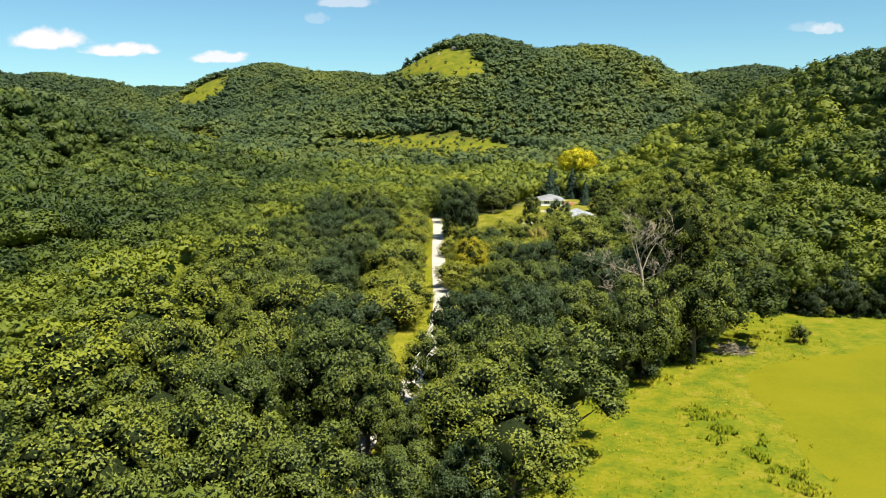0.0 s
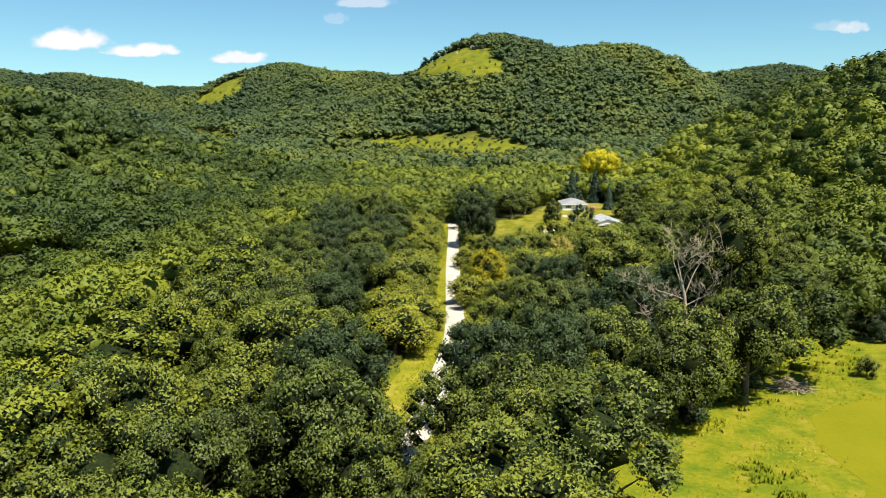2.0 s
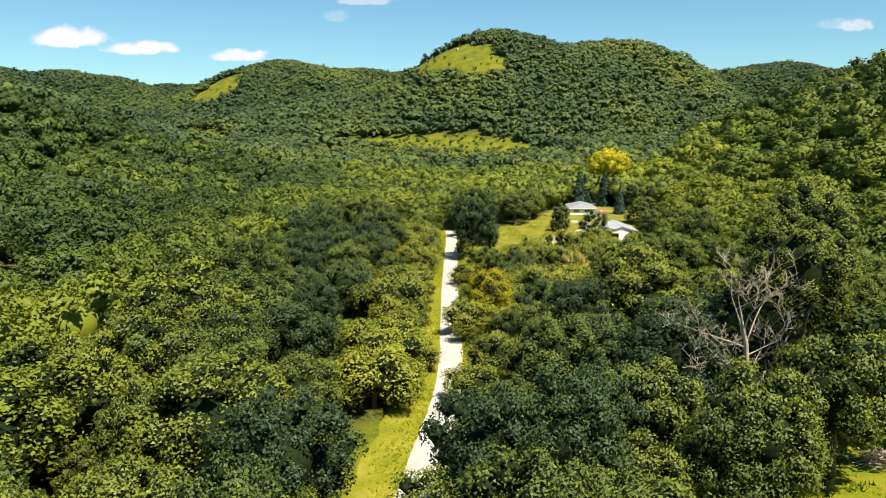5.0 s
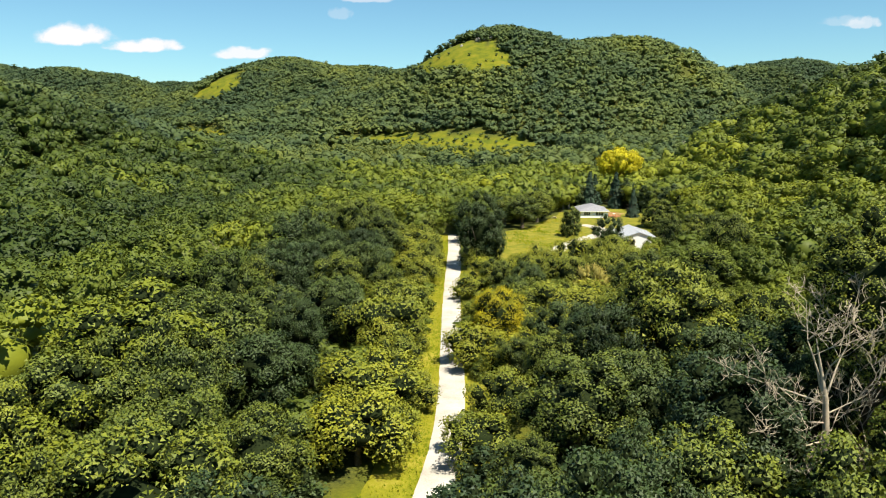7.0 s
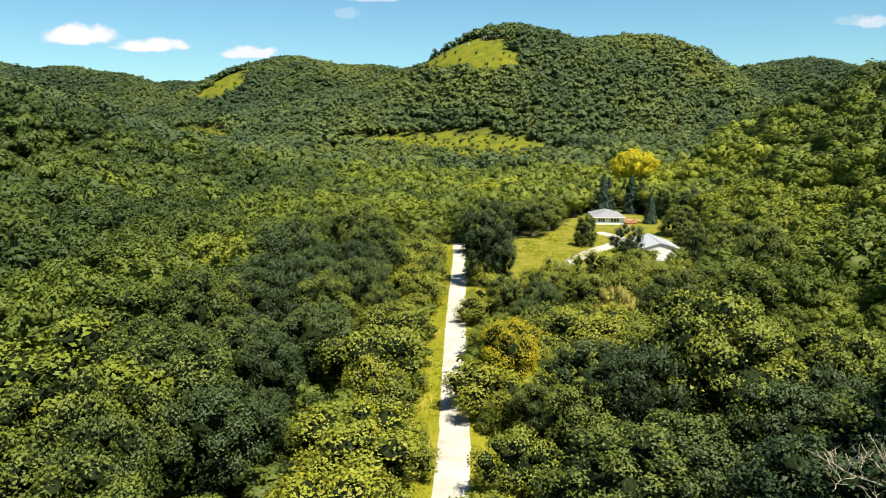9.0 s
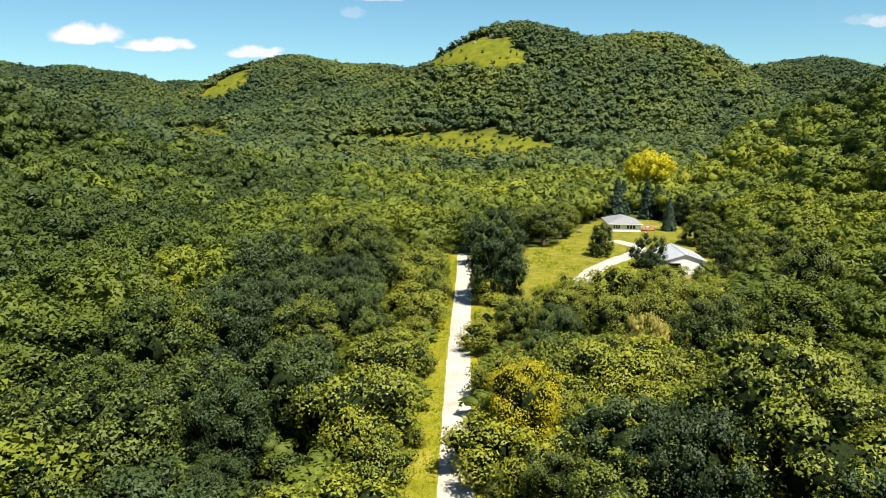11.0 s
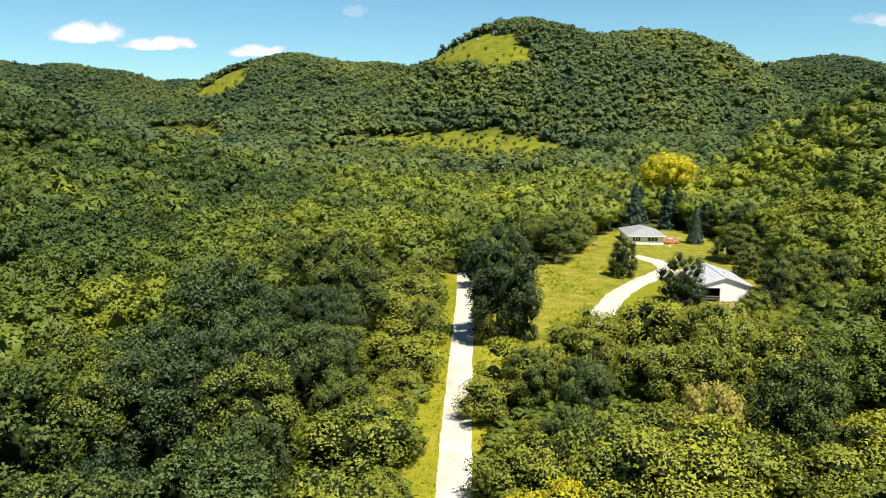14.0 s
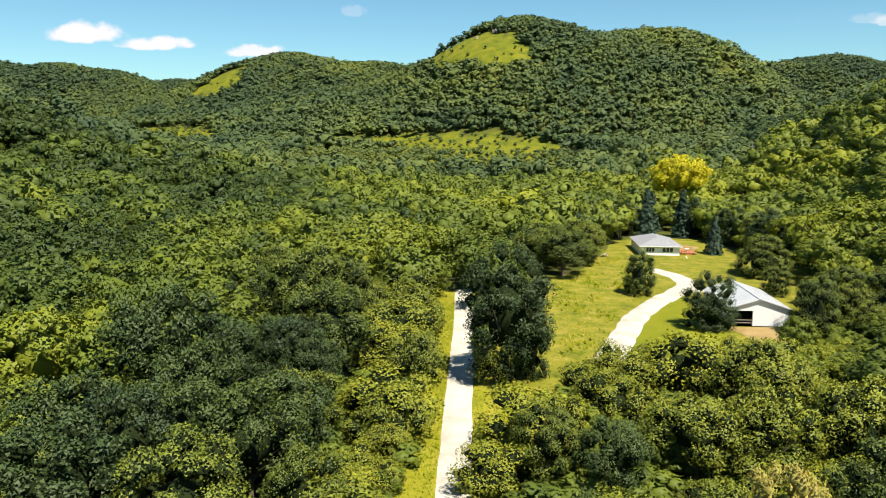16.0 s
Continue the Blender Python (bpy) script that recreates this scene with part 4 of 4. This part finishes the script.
for i, (x, y, h) in enumerate(((63, 254, 9.5), (66, 262, 10.5), (70, 270, 9.0), (62, 246, 8.0), (69, 256, 11.0), (75, 277, 10.5))):
    tree("tree", x, y, h, random.uniform(0.9, 1.15), YARD_CROWNS[(0, 3, 0)[i % 3]], "leafy olive-green tree on the slope beside the barn", "tree", "trees beside the barn")
SPRUCES = [spruce_mesh(91), spruce_mesh(92)]
for i, (x, y, h) in enumerate(((62.0, 357, 14.8), (62.6, 327, 10.8), (52.0, 360, 15.0), (56.0, 371, 13.0))):
    tree("spruce_tree", x, y, h, 1.0, SPRUCES[i % 2], "blue-green spruce on the grass behind the house", "spruce", "yard spruces")


# ---- barn ----
def gable_prism(bm, x0, x1, y0, y1, z0, z1):
    """A triangular gable of some thickness."""
    xm = (x0 + x1) / 2
    a = [bm.verts.new((x, y0, z)) for x, z in ((x0, z0), (x1, z0), (xm, z1))]
    b = [bm.verts.new((x, y1, z)) for x, z in ((x0, z0), (x1, z0), (xm, z1))]
    bm.faces.new(a)
    bm.faces.new(b[::-1])
    for i in range(3):
        j = (i + 1) % 3
        bm.faces.new((a[j], a[i], b[i], b[j]))


def slab(bm, corners, thick):
    """A sloping sheet: four corners and a thickness straight down."""
    top = [bm.verts.new(c) for c in corners]
    low = [bm.verts.new((c[0], c[1], c[2] - thick)) for c in corners]
    bm.faces.new(top)
    bm.faces.new(low[::-1])
    for i in range(len(corners)):
        j = (i + 1) % len(corners)
        bm.faces.new((top[j], top[i], low[i], low[j]))


def build_barn():
    root = new("barn")
    root.matrix_basis = pose(48.6, 255.5, 0, 0, 0, -1.5)
    w, d, hw, ha = 5.1, 15.5, 3.0, 4.65
    bm = bmesh.new()
    box(bm, -w, 0, 0, -w + 0.35, 0.15, hw)
    box(bm, -w + 0.35, 0, 2.7, -w + 4.1, 0.15, hw)
    box(bm, -w + 4.1, 0, 0, w, 0.15, hw)
    part("front_wall", bm, M_WHITE, root)
    bm = bmesh.new()
    gable_prism(bm, -w, w, 0.002, 0.15, hw + 0.002, ha)
    part("gable", bm, M_WHITE, root)
    boxed("side_wall", (-w, 0.15, 0, -w + 0.15, d, hw), M_WHITE, root)
    boxed("side_wall", (w - 0.15, 0.15, 0, w, d, hw), M_WHITE, root)
    bm = bmesh.new()
    box(bm, -w + 0.15, d - 0.15, 0, w - 0.15, d, hw)
    gable_prism(bm, -w, w, d - 0.15, d, hw, ha)
    part("back_wall", bm, M_WHITE, root)
    boxed("floor_slab", (-w + 0.16, -0.5, -0.1, w - 0.16, d - 0.16, 0.06), M_CONCRETE, root)
    over = 0.35
    for side in (-1, 1):
        bm = bmesh.new()
        edge = side * (w + over)
        drop = hw - (ha - hw) / w * over
        corners = [(0, -over, ha + 0.14), (0, d + over, ha + 0.14), (edge, d + over, drop + 0.14), (edge, -over, drop + 0.14)]
        slab(bm, corners if side < 0 else corners[::-1], 0.08)
        roof = part("roof_side", bm, M_TIN, root, "pale metal roof sheet")
        for k in range(18):
            y = -over + 0.1 + k * (d + 2 * over - 0.2) / 17
            rb = bmesh.new()
            rc = [(0, y - 0.03, ha + 0.17), (0, y + 0.03, ha + 0.17), (edge, y + 0.03, drop + 0.17), (edge, y - 0.03, drop + 0.17)]
            slab(rb, rc if side < 0 else rc[::-1], 0.026)
            part("seam", rb, M_TIN, roof)
    boxed("ridge_cap", (-0.2, -over - 0.02, ha + 0.12, 0.2, d + over + 0.02, ha + 0.2), M_TIN, root)
    for x in (-w + 0.35, -w + 4.0):
        boxed("door_post", (x, -0.03, 0, x + 0.1, 0.16, 2.7), M_GREYWOOD, root)
    boxed("door_rail", (-w + 0.45, 0.02, 1.0, -w + 4.0, 0.10, 1.12), M_GREYWOOD, root)
    boxed("door_rail", (-w + 0.45, 0.02, 0.5, -w + 4.0, 0.10, 0.62), M_GREYWOOD, root)
    # added black panel: painted shade behind the open doorway
    boxed("doorway_shade_panel", (-w + 0.16, 3.6, 0.06, w - 0.16, 3.7, hw - 0.1), M_INTERIOR_SHADE, root)
    for x, z in ((-w - 0.03, hw), (w - 0.07, hw)):
        boxed("corner_trim", (x, -0.04, 0, x + 0.1, 0.06, z), M_TIN, root)
    return tagged(root, "white metal barn with a pale roof and an open doorway", "barn")


build_barn()


# ---- house ----
def build_house():
    root = new("house")
    root.matrix_basis = pose(48.0, 324.2, 0, 0, 0, -2)
    w, d, h = 5.0, 15.0, 2.7
    # front wall with two rows of windows
    wins = [(-3.6, -1.4), (0.6, 3.4)]
    bm = bmesh.new()
    x = -w
    for a, b in wins:
        box(bm, x, 0, 0, a, 0.2, h)
        box(bm, a, 0, 0, b, 0.2, 1.05)
        box(bm, a, 0, 2.15, b, 0.2, h)
        x = b
    box(bm, x, 0, 0, w, 0.2, h)
    part("front_wall", bm, M_WHITE, root)
    for a, b in wins:
        n = 3
        frame_ob = boxed("window", (a - 0.08, -0.04, 0.97, b + 0.08, -0.004, 1.05), M_WHITE, root)
        boxed("head_trim", (a - 0.08, -0.04, 2.15, b + 0.08, -0.004, 2.23), M_WHITE, frame_ob)
        for k in range(n):
            p0, p1 = a + (b - a) * k / n, a + (b - a) * (k + 1) / n
            boxed("pane", (p0 + 0.08, 0.10, 1.05, p1 - 0.08, 0.13, 2.15), M_GLASS, frame_ob, 0, "dark window glass")
            boxed("mullion", (p1 - 0.08, 0.05, 1.05, p1 + (0.08 if k < n - 1 else 0.0), 0.16, 2.15), M_WHITE, frame_ob)
    boxed("side_wall", (-w, 0.2, 0, -w + 0.2, d, h), M_WHITE, root)
    boxed("side_wall", (w - 0.2, 0.2, 0, w, d, h), M_WHITE, root)
    boxed("back_wall", (-w + 0.2, d - 0.2, 0, w - 0.2, d, h), M_WHITE, root)
    boxed("door", (w + 0.004, 2.4, 0.1, w + 0.06, 3.4, 2.1), M_GREYWOOD, root, 0.01, "plain side door")
    boxed("foundation", (-w - 0.05, -0.05, -0.2, w + 0.05, d + 0.05, 0.18), M_CONCRETE, root)
    # hipped roof
    o, ridge_z = 0.6, 4.5
    e = h - 0.05
    A, B, C, D_ = (-w - o, -o, e), (w + o, -o, e), (w + o, d + o, e), (-w - o, d + o, e)
    R0, R1 = (0, 4.6, ridge_z), (0, d - 4.6, ridge_z)
    for name, corners in (("roof_side", (A, R0, R1, D_)), ("roof_side", (B, C, R1, R0)), ("roof_end", (A, B, R0)), ("roof_end", (C, D_, R1))):
        bm = bmesh.new()
        slab(bm, corners if name == "roof_end" else corners[::-1], 0.12)
        bmesh.ops.recalc_face_normals(bm, faces=bm.faces[:])
        part(name, bm, M_SHINGLE, root)
    bm = bmesh.new()
    box(bm, -w - o + 0.02, -o - 0.03, e - 0.2, w + o - 0.02, -o, e - 0.01)
    part("fascia", bm, M_WHITE, root)
    boxed("ceiling", (-w + 0.2, 0.2, h - 0.1, w - 0.2, d - 0.2, h - 0.02), M_WHITE, root)
    return tagged(root, "white single-storey house with a grey shingle hip roof", "house")


build_house()


def build_deck():
    root = new("deck")
    root.matrix_basis = pose(54.0, 326.0, 0, 0, 0, -2)
    for k in range(16):
        boxed("board", (0.0 + k * 0.25, 0, 0.42, 0.235 + k * 0.25, 5.0, 0.47), M_DECK, root, 0)
    for x in (0.1, 2.0, 3.85):
        for y in (0.1, 4.8):
            boxed("post", (x - 0.06, y - 0.06, -0.05, x + 0.06, y + 0.06, 1.4), M_DECK, root)
    for y in (0.1, 4.8):
        boxed("rail", (0.0, y - 0.05, 1.32, 4.0, y + 0.05, 1.40), M_DECK, root)
        boxed("rail", (0.0, y - 0.03, 0.85, 4.0, y + 0.03, 0.93), M_DECK, root)
    for k in range(2):
        boxed("step", (1.2, -0.35 - 0.3 * k, -0.02, 2.6, -0.02 - 0.3 * k, 0.30 - 0.16 * k), M_DECK, root)
    return tagged(root, "red-brown wooden deck with railings beside the house", "deck")


def table(x, y, z, top, mat, label):
    root = new("garden_table")
    root.matrix_basis = pose(x, y, z, 0, 0, random.uniform(0, 90))
    bm = bmesh.new()
    bmesh.ops.create_cone(bm, cap_ends=True, segments=16, radius1=top, radius2=top, depth=0.05, matrix=Matrix.Translation((0, 0, 0.72)))
    part("tabletop", bm, mat, root)
    for k in range(4):
        a = k * math.pi / 2 + 0.7
        cx, cy = math.cos(a) * top * 0.6, math.sin(a) * top * 0.6
        boxed("leg", (cx - 0.03, cy - 0.03, 0, cx + 0.03, cy + 0.03, 0.70), mat, root)
    return tagged(root, label, "table")


def picnic_table(x, y, turn):
    root = new("picnic_table")
    root.matrix_basis = pose(x, y, 0.06, 0, 0, turn)
    for k in range(5):
        boxed("top_board", (-0.9, -0.4 + k * 0.165, 0.70, 0.9, -0.25 + k * 0.165, 0.74), M_GREYWOOD, root, 0)
    for s in (-1, 1):
        boxed("bench", (-0.9, s * 0.72 - 0.14, 0.42, 0.9, s * 0.72 + 0.14, 0.46), M_GREYWOOD, root)
        boxed("trestle", (s * 0.7 - 0.04, -0.75, 0.34, s * 0.7 + 0.04, 0.75, 0.42), M_GREYWOOD, root)
        for q in (-0.45, 0.45):
            boxed("leg", (s * 0.7 - 0.035, q - 0.04, 0, s * 0.7 + 0.035, q + 0.04, 0.70), M_GREYWOOD, root)
    return tagged(root, "weathered grey wooden picnic table on the grass", "picnic table", "picnic tables")


build_deck()
table(56.2, 329.0, 0.47, 0.55, M_WHITE, "round white garden table on the deck")
picnic_table(38.6, 343, 20)
picnic_table(33.2, 321.5, 75)


def arbor(x, y):
    root = new("garden_arbor")
    root.matrix_basis = pose(x, y, 0.03, 0, 0, 10)
    for px in (-1.2, 1.2):
        for py in (-0.8, 0.8):
            boxed("post", (px - 0.08, py - 0.08, 0, px + 0.08, py + 0.08, 2.4), M_GREYWOOD, root)
    for k in range(7):
        boxed("slat", (-1.5 + k * 0.47, -1.1, 2.52, -1.4 + k * 0.47, 1.1, 2.64), M_GREYWOOD, root)
    for py in (-0.8, 0.8):
        boxed("beam", (-1.5, py - 0.05, 2.4, 1.5, py + 0.05, 2.52), M_GREYWOOD, root)
    return tagged(root, "small weathered wooden garden arbor by the trees", "arbor")


arbor(41.5, 352.5)
strip("garden_path", [(54.6, 323.5), (53.2, 316), (51.8, 307.5)], 0.9, M_CONCRETE, 0.12, "narrow concrete path from deck to driveway", "path", 0.05)
sheet("worn_ground", [(54, 333), (59, 332), (62, 338), (58, 344), (54.5, 343)], M_DIRT, 0.10, "worn earthy ground beside the house", "earth", wobble=0.8)


def shed(x, y, w, d, label, turn=0):
    root = new("shed")
    root.matrix_basis = pose(x, y, float(terrain(x, y)), 0, 0, turn)
    bm = bmesh.new()
    box(bm, -w, 0, -0.3, -w + 0.8, 0.15, 2.6)
    box(bm, -w + 0.8, 0, 2.1, w - 0.8, 0.15, 2.6)
    box(bm, w - 0.8, 0, -0.3, w, 0.15, 2.6)
    part("front_wall", bm, M_GREYWOOD, root)
    boxed("side_wall", (-w, 0.15, -0.3, -w + 0.15, d, 2.6), M_GREYWOOD, root)
    boxed("side_wall", (w - 0.15, 0.15, -0.3, w, d, 2.6), M_GREYWOOD, root)
    # back wall coloured near-black, as the shade seen through the opening
    boxed("back_wall", (-w + 0.15, d - 0.15, -0.3, w - 0.15, d, 2.6), M_INTERIOR_SHADE, root)
    bm = bmesh.new()
    slab(bm, [(-w - 0.3, -0.5, 3.3), (w + 0.3, -0.5, 3.3), (w + 0.3, d + 0.3, 2.7), (-w - 0.3, d + 0.3, 2.7)], 0.1)
    part("roof", bm, M_TIN, root)
    return tagged(root, label, "shed")


shed(88, 436, 3.5, 5, "low grey open shed with a pale roof among trees", -15)


def utility_pole(x, y):
    root = new("utility_pole")
    z = float(terrain(x, y))
    root.matrix_basis = pose(x, y, z)
    verts, faces = [], []
    tube(verts, faces, [(0, 0, -0.5), (0, 0, 5), (0, 0, 15.5)], [0.2, 0.18, 0.13], 10)
    mesh_part("pole", numpy_mesh("pole", np.array(verts), np.array(faces), M_GREYWOOD, smooth=True), root)
    boxed("crossarm", (-1.1, -0.07, 14.4, 1.1, 0.07, 14.6), M_GREYWOOD, root)
    for k in (-0.9, 0, 0.9):
        boxed("insulator", (k - 0.06, -0.06, 14.6, k + 0.06, 0.06, 14.85), M_WHITE, root)
    return tagged(root, "weathered wooden utility pole rising from the trees", "utility pole")


utility_pole(118.5, 462)


# ---- brush pile and rock outcrop ----
def brush_pile(x, y):
    r = random.Random(4)
    verts, faces = [], []
    for i in range(130):
        a, q = r.uniform(0, 6.283), r.uniform(0, 2.2) ** 1.0
        p = Vector((math.cos(a) * q * 1.3, math.sin(a) * q, r.uniform(0.0, 1.1) * max(0.15, 1 - q / 2.4)))
        d = Vector((r.uniform(-1, 1), r.uniform(-1, 1), r.uniform(-0.15, 0.25))).normalized() * r.uniform(0.5, 1.5)
        tube(verts, faces, [tuple(p - d), tuple(p + Vector((0, 0, 0.05))), tuple(p + d)], [0.05, 0.045, 0.02], 4)
    ob = new("brush_pile", numpy_mesh("brush_pile", np.array(verts), np.array(faces), M_DEAD))
    ob.matrix_basis = pose(x, y, 0.25)
    return tagged(ob, "heap of bleached dry branches at the field's edge", "brush pile")


brush_pile(44.3, 109.5)


def rock(x, y, size, seed):
    r = np.random.default_rng(seed)
    bm = bmesh.new()
    bmesh.ops.create_icosphere(bm, subdivisions=2, radius=1.0)
    for v in bm.verts:
        v.co *= 0.75 + 0.5 * noise.noise(v.co * 1.7 + Vector((seed, 0, 0)))
        v.co.x, v.co.y, v.co.z = v.co.x * size * 1.5, v.co.y * size, v.co.z * size * 1.1
    ob = part("rock_outcrop", bm, M_ROCK)
    ob.matrix_basis = pose(x, y, float(terrain(x, y)) + size * 0.2, 0, 0, r.uniform(0, 90))
    return tagged(ob, "pale weathered rock outcrop on the bald hillside", "rock", "hillside rocks")


for i, (x, y, s) in enumerate(((14, 958, 4.0), (22, 955, 3.0), (30, 957, 2.4), (-6, 950, 2.0), (44, 952, 2.0))):
    rock(x, y, s, i)


# ---- grass tufts ----
def tufts(name, xs, ys, height, per, label, seed, lift=0.1, shift=0.0):
    rng = np.random.default_rng(seed)
    n = len(xs)
    base = np.stack([xs, ys, terrain(xs, ys) + lift], 1)
    hgt = height * rng.uniform(0.5, 1.5, n)
    root = np.repeat(base, per, axis=0) + np.concatenate([rng.normal(0, 0.16, (n * per, 2)) * height * 2, np.zeros((n * per, 1))], 1)
    a = rng.uniform(0, 6.283, n * per)
    side = np.stack([np.cos(a), np.sin(a), np.zeros(n * per)], 1) * (np.repeat(hgt, per) * rng.uniform(0.16, 0.34, n * per))[:, None]
    lean = np.concatenate([rng.normal(0, 0.35, (n * per, 2)), np.ones((n * per, 1))], 1) * np.repeat(hgt, per)[:, None]
    v = np.stack([root - side, root + side, root + lean], 1)
    away = np.cross(v[:, 1] - v[:, 0], v[:, 2] - v[:, 0]) @ np.array([0.1, -1.0, 0.4]) < 0
    v[away] = v[away][:, [1, 0, 2]]
    v = v.reshape(-1, 3)
    f = np.arange(n * per * 3).reshape(-1, 3)
    tint = np.repeat(np.clip(0.5 + shift + 0.3 * np.sin(xs / 5 + 2 * np.sin(ys / 7)) + rng.normal(0, 0.15, n), 0, 1), per)
    me = numpy_mesh(name, v, f, M_GRASSBLADE, tint, smooth=True)
    soften(me, unit(np.repeat(lean * [1, 1, 0.6], 3, axis=0) + [0, -0.1, 0.6]))
    return tagged(new(name, me), label, "grass", kind="stuff")


rng = np.random.default_rng(5)
fx, fy = rng.uniform(6, 62, 16000), rng.uniform(55, 134, 16000)
rough = inside(fx, fy, FIELD) & (~inside(fx - 1.6 * np.sin(fy / 2.3), fy + 1.2, CROP)) & (rng.uniform(size=16000) < 0.25 + 0.75 * (np.sin(fx / 3.1 + np.sin(fy / 4)) * np.sin(fy / 3.7) > 0.1))
tufts("field_grass", fx[rough], fy[rough], 0.17, 4, "long tussocky grass and weeds at the field's edge", 31)
wt = rng.uniform(0, 1, 1500)
wx = np.concatenate([30.5 + 5.5 * wt + rng.normal(0, 1.3, 1500), rng.normal(53.5, 4.0, 700), 17.5 + 22 * wt[:600] + rng.normal(0, 0.8, 600)])
wy = np.concatenate([84.5 - 22 * wt + rng.normal(0, 1.8, 1500), rng.normal(120.5, 3.2, 700), 86.5 + 18 * wt[:600] + rng.normal(0, 0.8, 600)])
clumped = np.array([noise.noise(Vector((a * 0.5, b * 0.5, 7.7))) for a, b in zip(wx, wy)]) > 0.1
tufts("field_weeds", wx[clumped], wy[clumped], 0.42, 6, "dark green clumps of tall weeds in the field grass", 34, 0.08, -0.22)
vy = rng.uniform(95, 280, 9000)
side = np.where(rng.uniform(size=9000) < 0.65, -1, 1)
vx = np.interp(vy, [p[1] for p in ROAD], [p[0] for p in ROAD]) + side * (1.75 + np.abs(rng.normal(0, 1.6, 9000)))
tufts("verge_grass", vx, vy, 0.20, 4, "yellow-green long grass along the lane", 32, 0.14)
yx, yy = rng.uniform(2, 38, 9000), rng.uniform(202, 320, 9000)
clump = np.array([noise.noise(Vector((a * 0.16, b * 0.11, 4.2))) + 0.5 * noise.noise(Vector((a * 0.6, b * 0.4, 1.2))) for a, b in zip(yx, yy)])
wild = inside(yx, yy, YARD) & ~inside(yx, yy, LAWN) & (clump + rng.uniform(-0.3, 0.3, 9000) > 0.22)
wild &= np.min(np.hypot(yx[:, None] - np.array(DRIVE)[:, 0], yy[:, None] - np.array(DRIVE)[:, 1]), axis=1) > 3.2
tufts("yard_grass", yx[wild], yy[wild], 0.40, 5, "weedy clumps of long grass in the yard", 33)


# ---- clouds far behind the hills ----
def cloud_material():
    m, nodes, links, bsdf = material("cloud_white")
    nodes.remove(bsdf)
    at = nodes.new("ShaderNodeTexCoord")
    sep = nodes.new("ShaderNodeSeparateXYZ")
    links.new(at.outputs["Object"], sep.inputs[0])
    n = nodes.new("ShaderNodeTexNoise")
    n.inputs["Scale"].default_value = 2.6
    n.inputs["Detail"].default_value = 6.0
    info = nodes.new("ShaderNodeObjectInfo")
    shift = nodes.new("ShaderNodeVectorMath")
    shift.operation = "ADD"
    links.new(at.outputs["Object"], shift.inputs[0])
    links.new(info.outputs["Random"], shift.inputs[1])
    sc = nodes.new("ShaderNodeVectorMath")
    sc.operation = "MULTIPLY"
    sc.inputs[1].default_value = (1.0, 1.0, 0.45)
    links.new(shift.outputs[0], sc.inputs[0])
    links.new(sc.outputs[0], n.inputs["Vector"])
    # rounded top, flatter base
    x2 = calc(nodes, links, "MULTIPLY", sep.outputs[0], sep.outputs[0])
    up = calc(nodes, links, "MAXIMUM", sep.outputs[2], 0.0)
    dn = calc(nodes, links, "MINIMUM", sep.outputs[2], 0.0)
    z2 = calc(nodes, links, "ADD", calc(nodes, links, "MULTIPLY", up, up), calc(nodes, links, "MULTIPLY", calc(nodes, links, "MULTIPLY", dn, dn), 4.0))
    body = calc(nodes, links, "SUBTRACT", 0.75, calc(nodes, links, "ADD", x2, z2))
    dens = calc(nodes, links, "ADD", body, calc(nodes, links, "MULTIPLY", calc(nodes, links, "SUBTRACT", n.outputs["Fac"], 0.5), 1.25))
    mask = nodes.new("ShaderNodeMapRange")
    mask.interpolation_type = "SMOOTHSTEP"
    mask.inputs["From Min"].default_value, mask.inputs["From Max"].default_value = 0.10, 0.55
    links.new(dens, mask.inputs["Value"])
    thick = calc(nodes, links, "MULTIPLY", mask.outputs[0], nodes.new("ShaderNodeObjectInfo").outputs["Alpha"])
    em = nodes.new("ShaderNodeEmission")
    em.inputs["Color"].default_value = (1.0, 0.97, 0.98, 1)
    em.inputs["Strength"].default_value = 0.52
    tr = nodes.new("ShaderNodeBsdfTransparent")
    mx = nodes.new("ShaderNodeMixShader")
    links.new(thick, mx.inputs[0])
    links.new(tr.outputs[0], mx.inputs[1])
    links.new(em.outputs[0], mx.inputs[2])
    links.new(mx.outputs[0], nodes["Material Output"].inputs["Surface"])
    return m


M_CLOUD = cloud_material()
CLOUDS = [(-2167, 499, 209, 76, 1), (-1771, 448, 190, 51, 0.95), (-1242, 409, 152, 44, 0.85), (-520, 705, 158, 38, 0.45), (-691, 622, 63, 44, 0.2), (2127, 568, 89, 44, 0.5), (2027, 580, 107, 38, 0.2)]
CLOUD_Y = 4200.0
for i, (cx, cz, w, h, solid) in enumerate(CLOUDS):
    me = numpy_mesh("cloud", np.array([(-1.3, 0, -1.3), (1.3, 0, -1.3), (1.3, 0, 1.3), (-1.3, 0, 1.3)]), np.array([(0, 1, 2, 3)]), M_CLOUD)
    ob = new("cloud", me)
    ob.matrix_basis = Matrix.Translation((cx, CLOUD_Y + 12 * i, cz)) @ Matrix.Diagonal((w * 1.45, 1, h * 1.5, 1))
    ob.color = (1, 1, 1, solid)
    tagged(ob, "small white fair-weather cloud far beyond the hills", "cloud", "clouds", kind="structure")
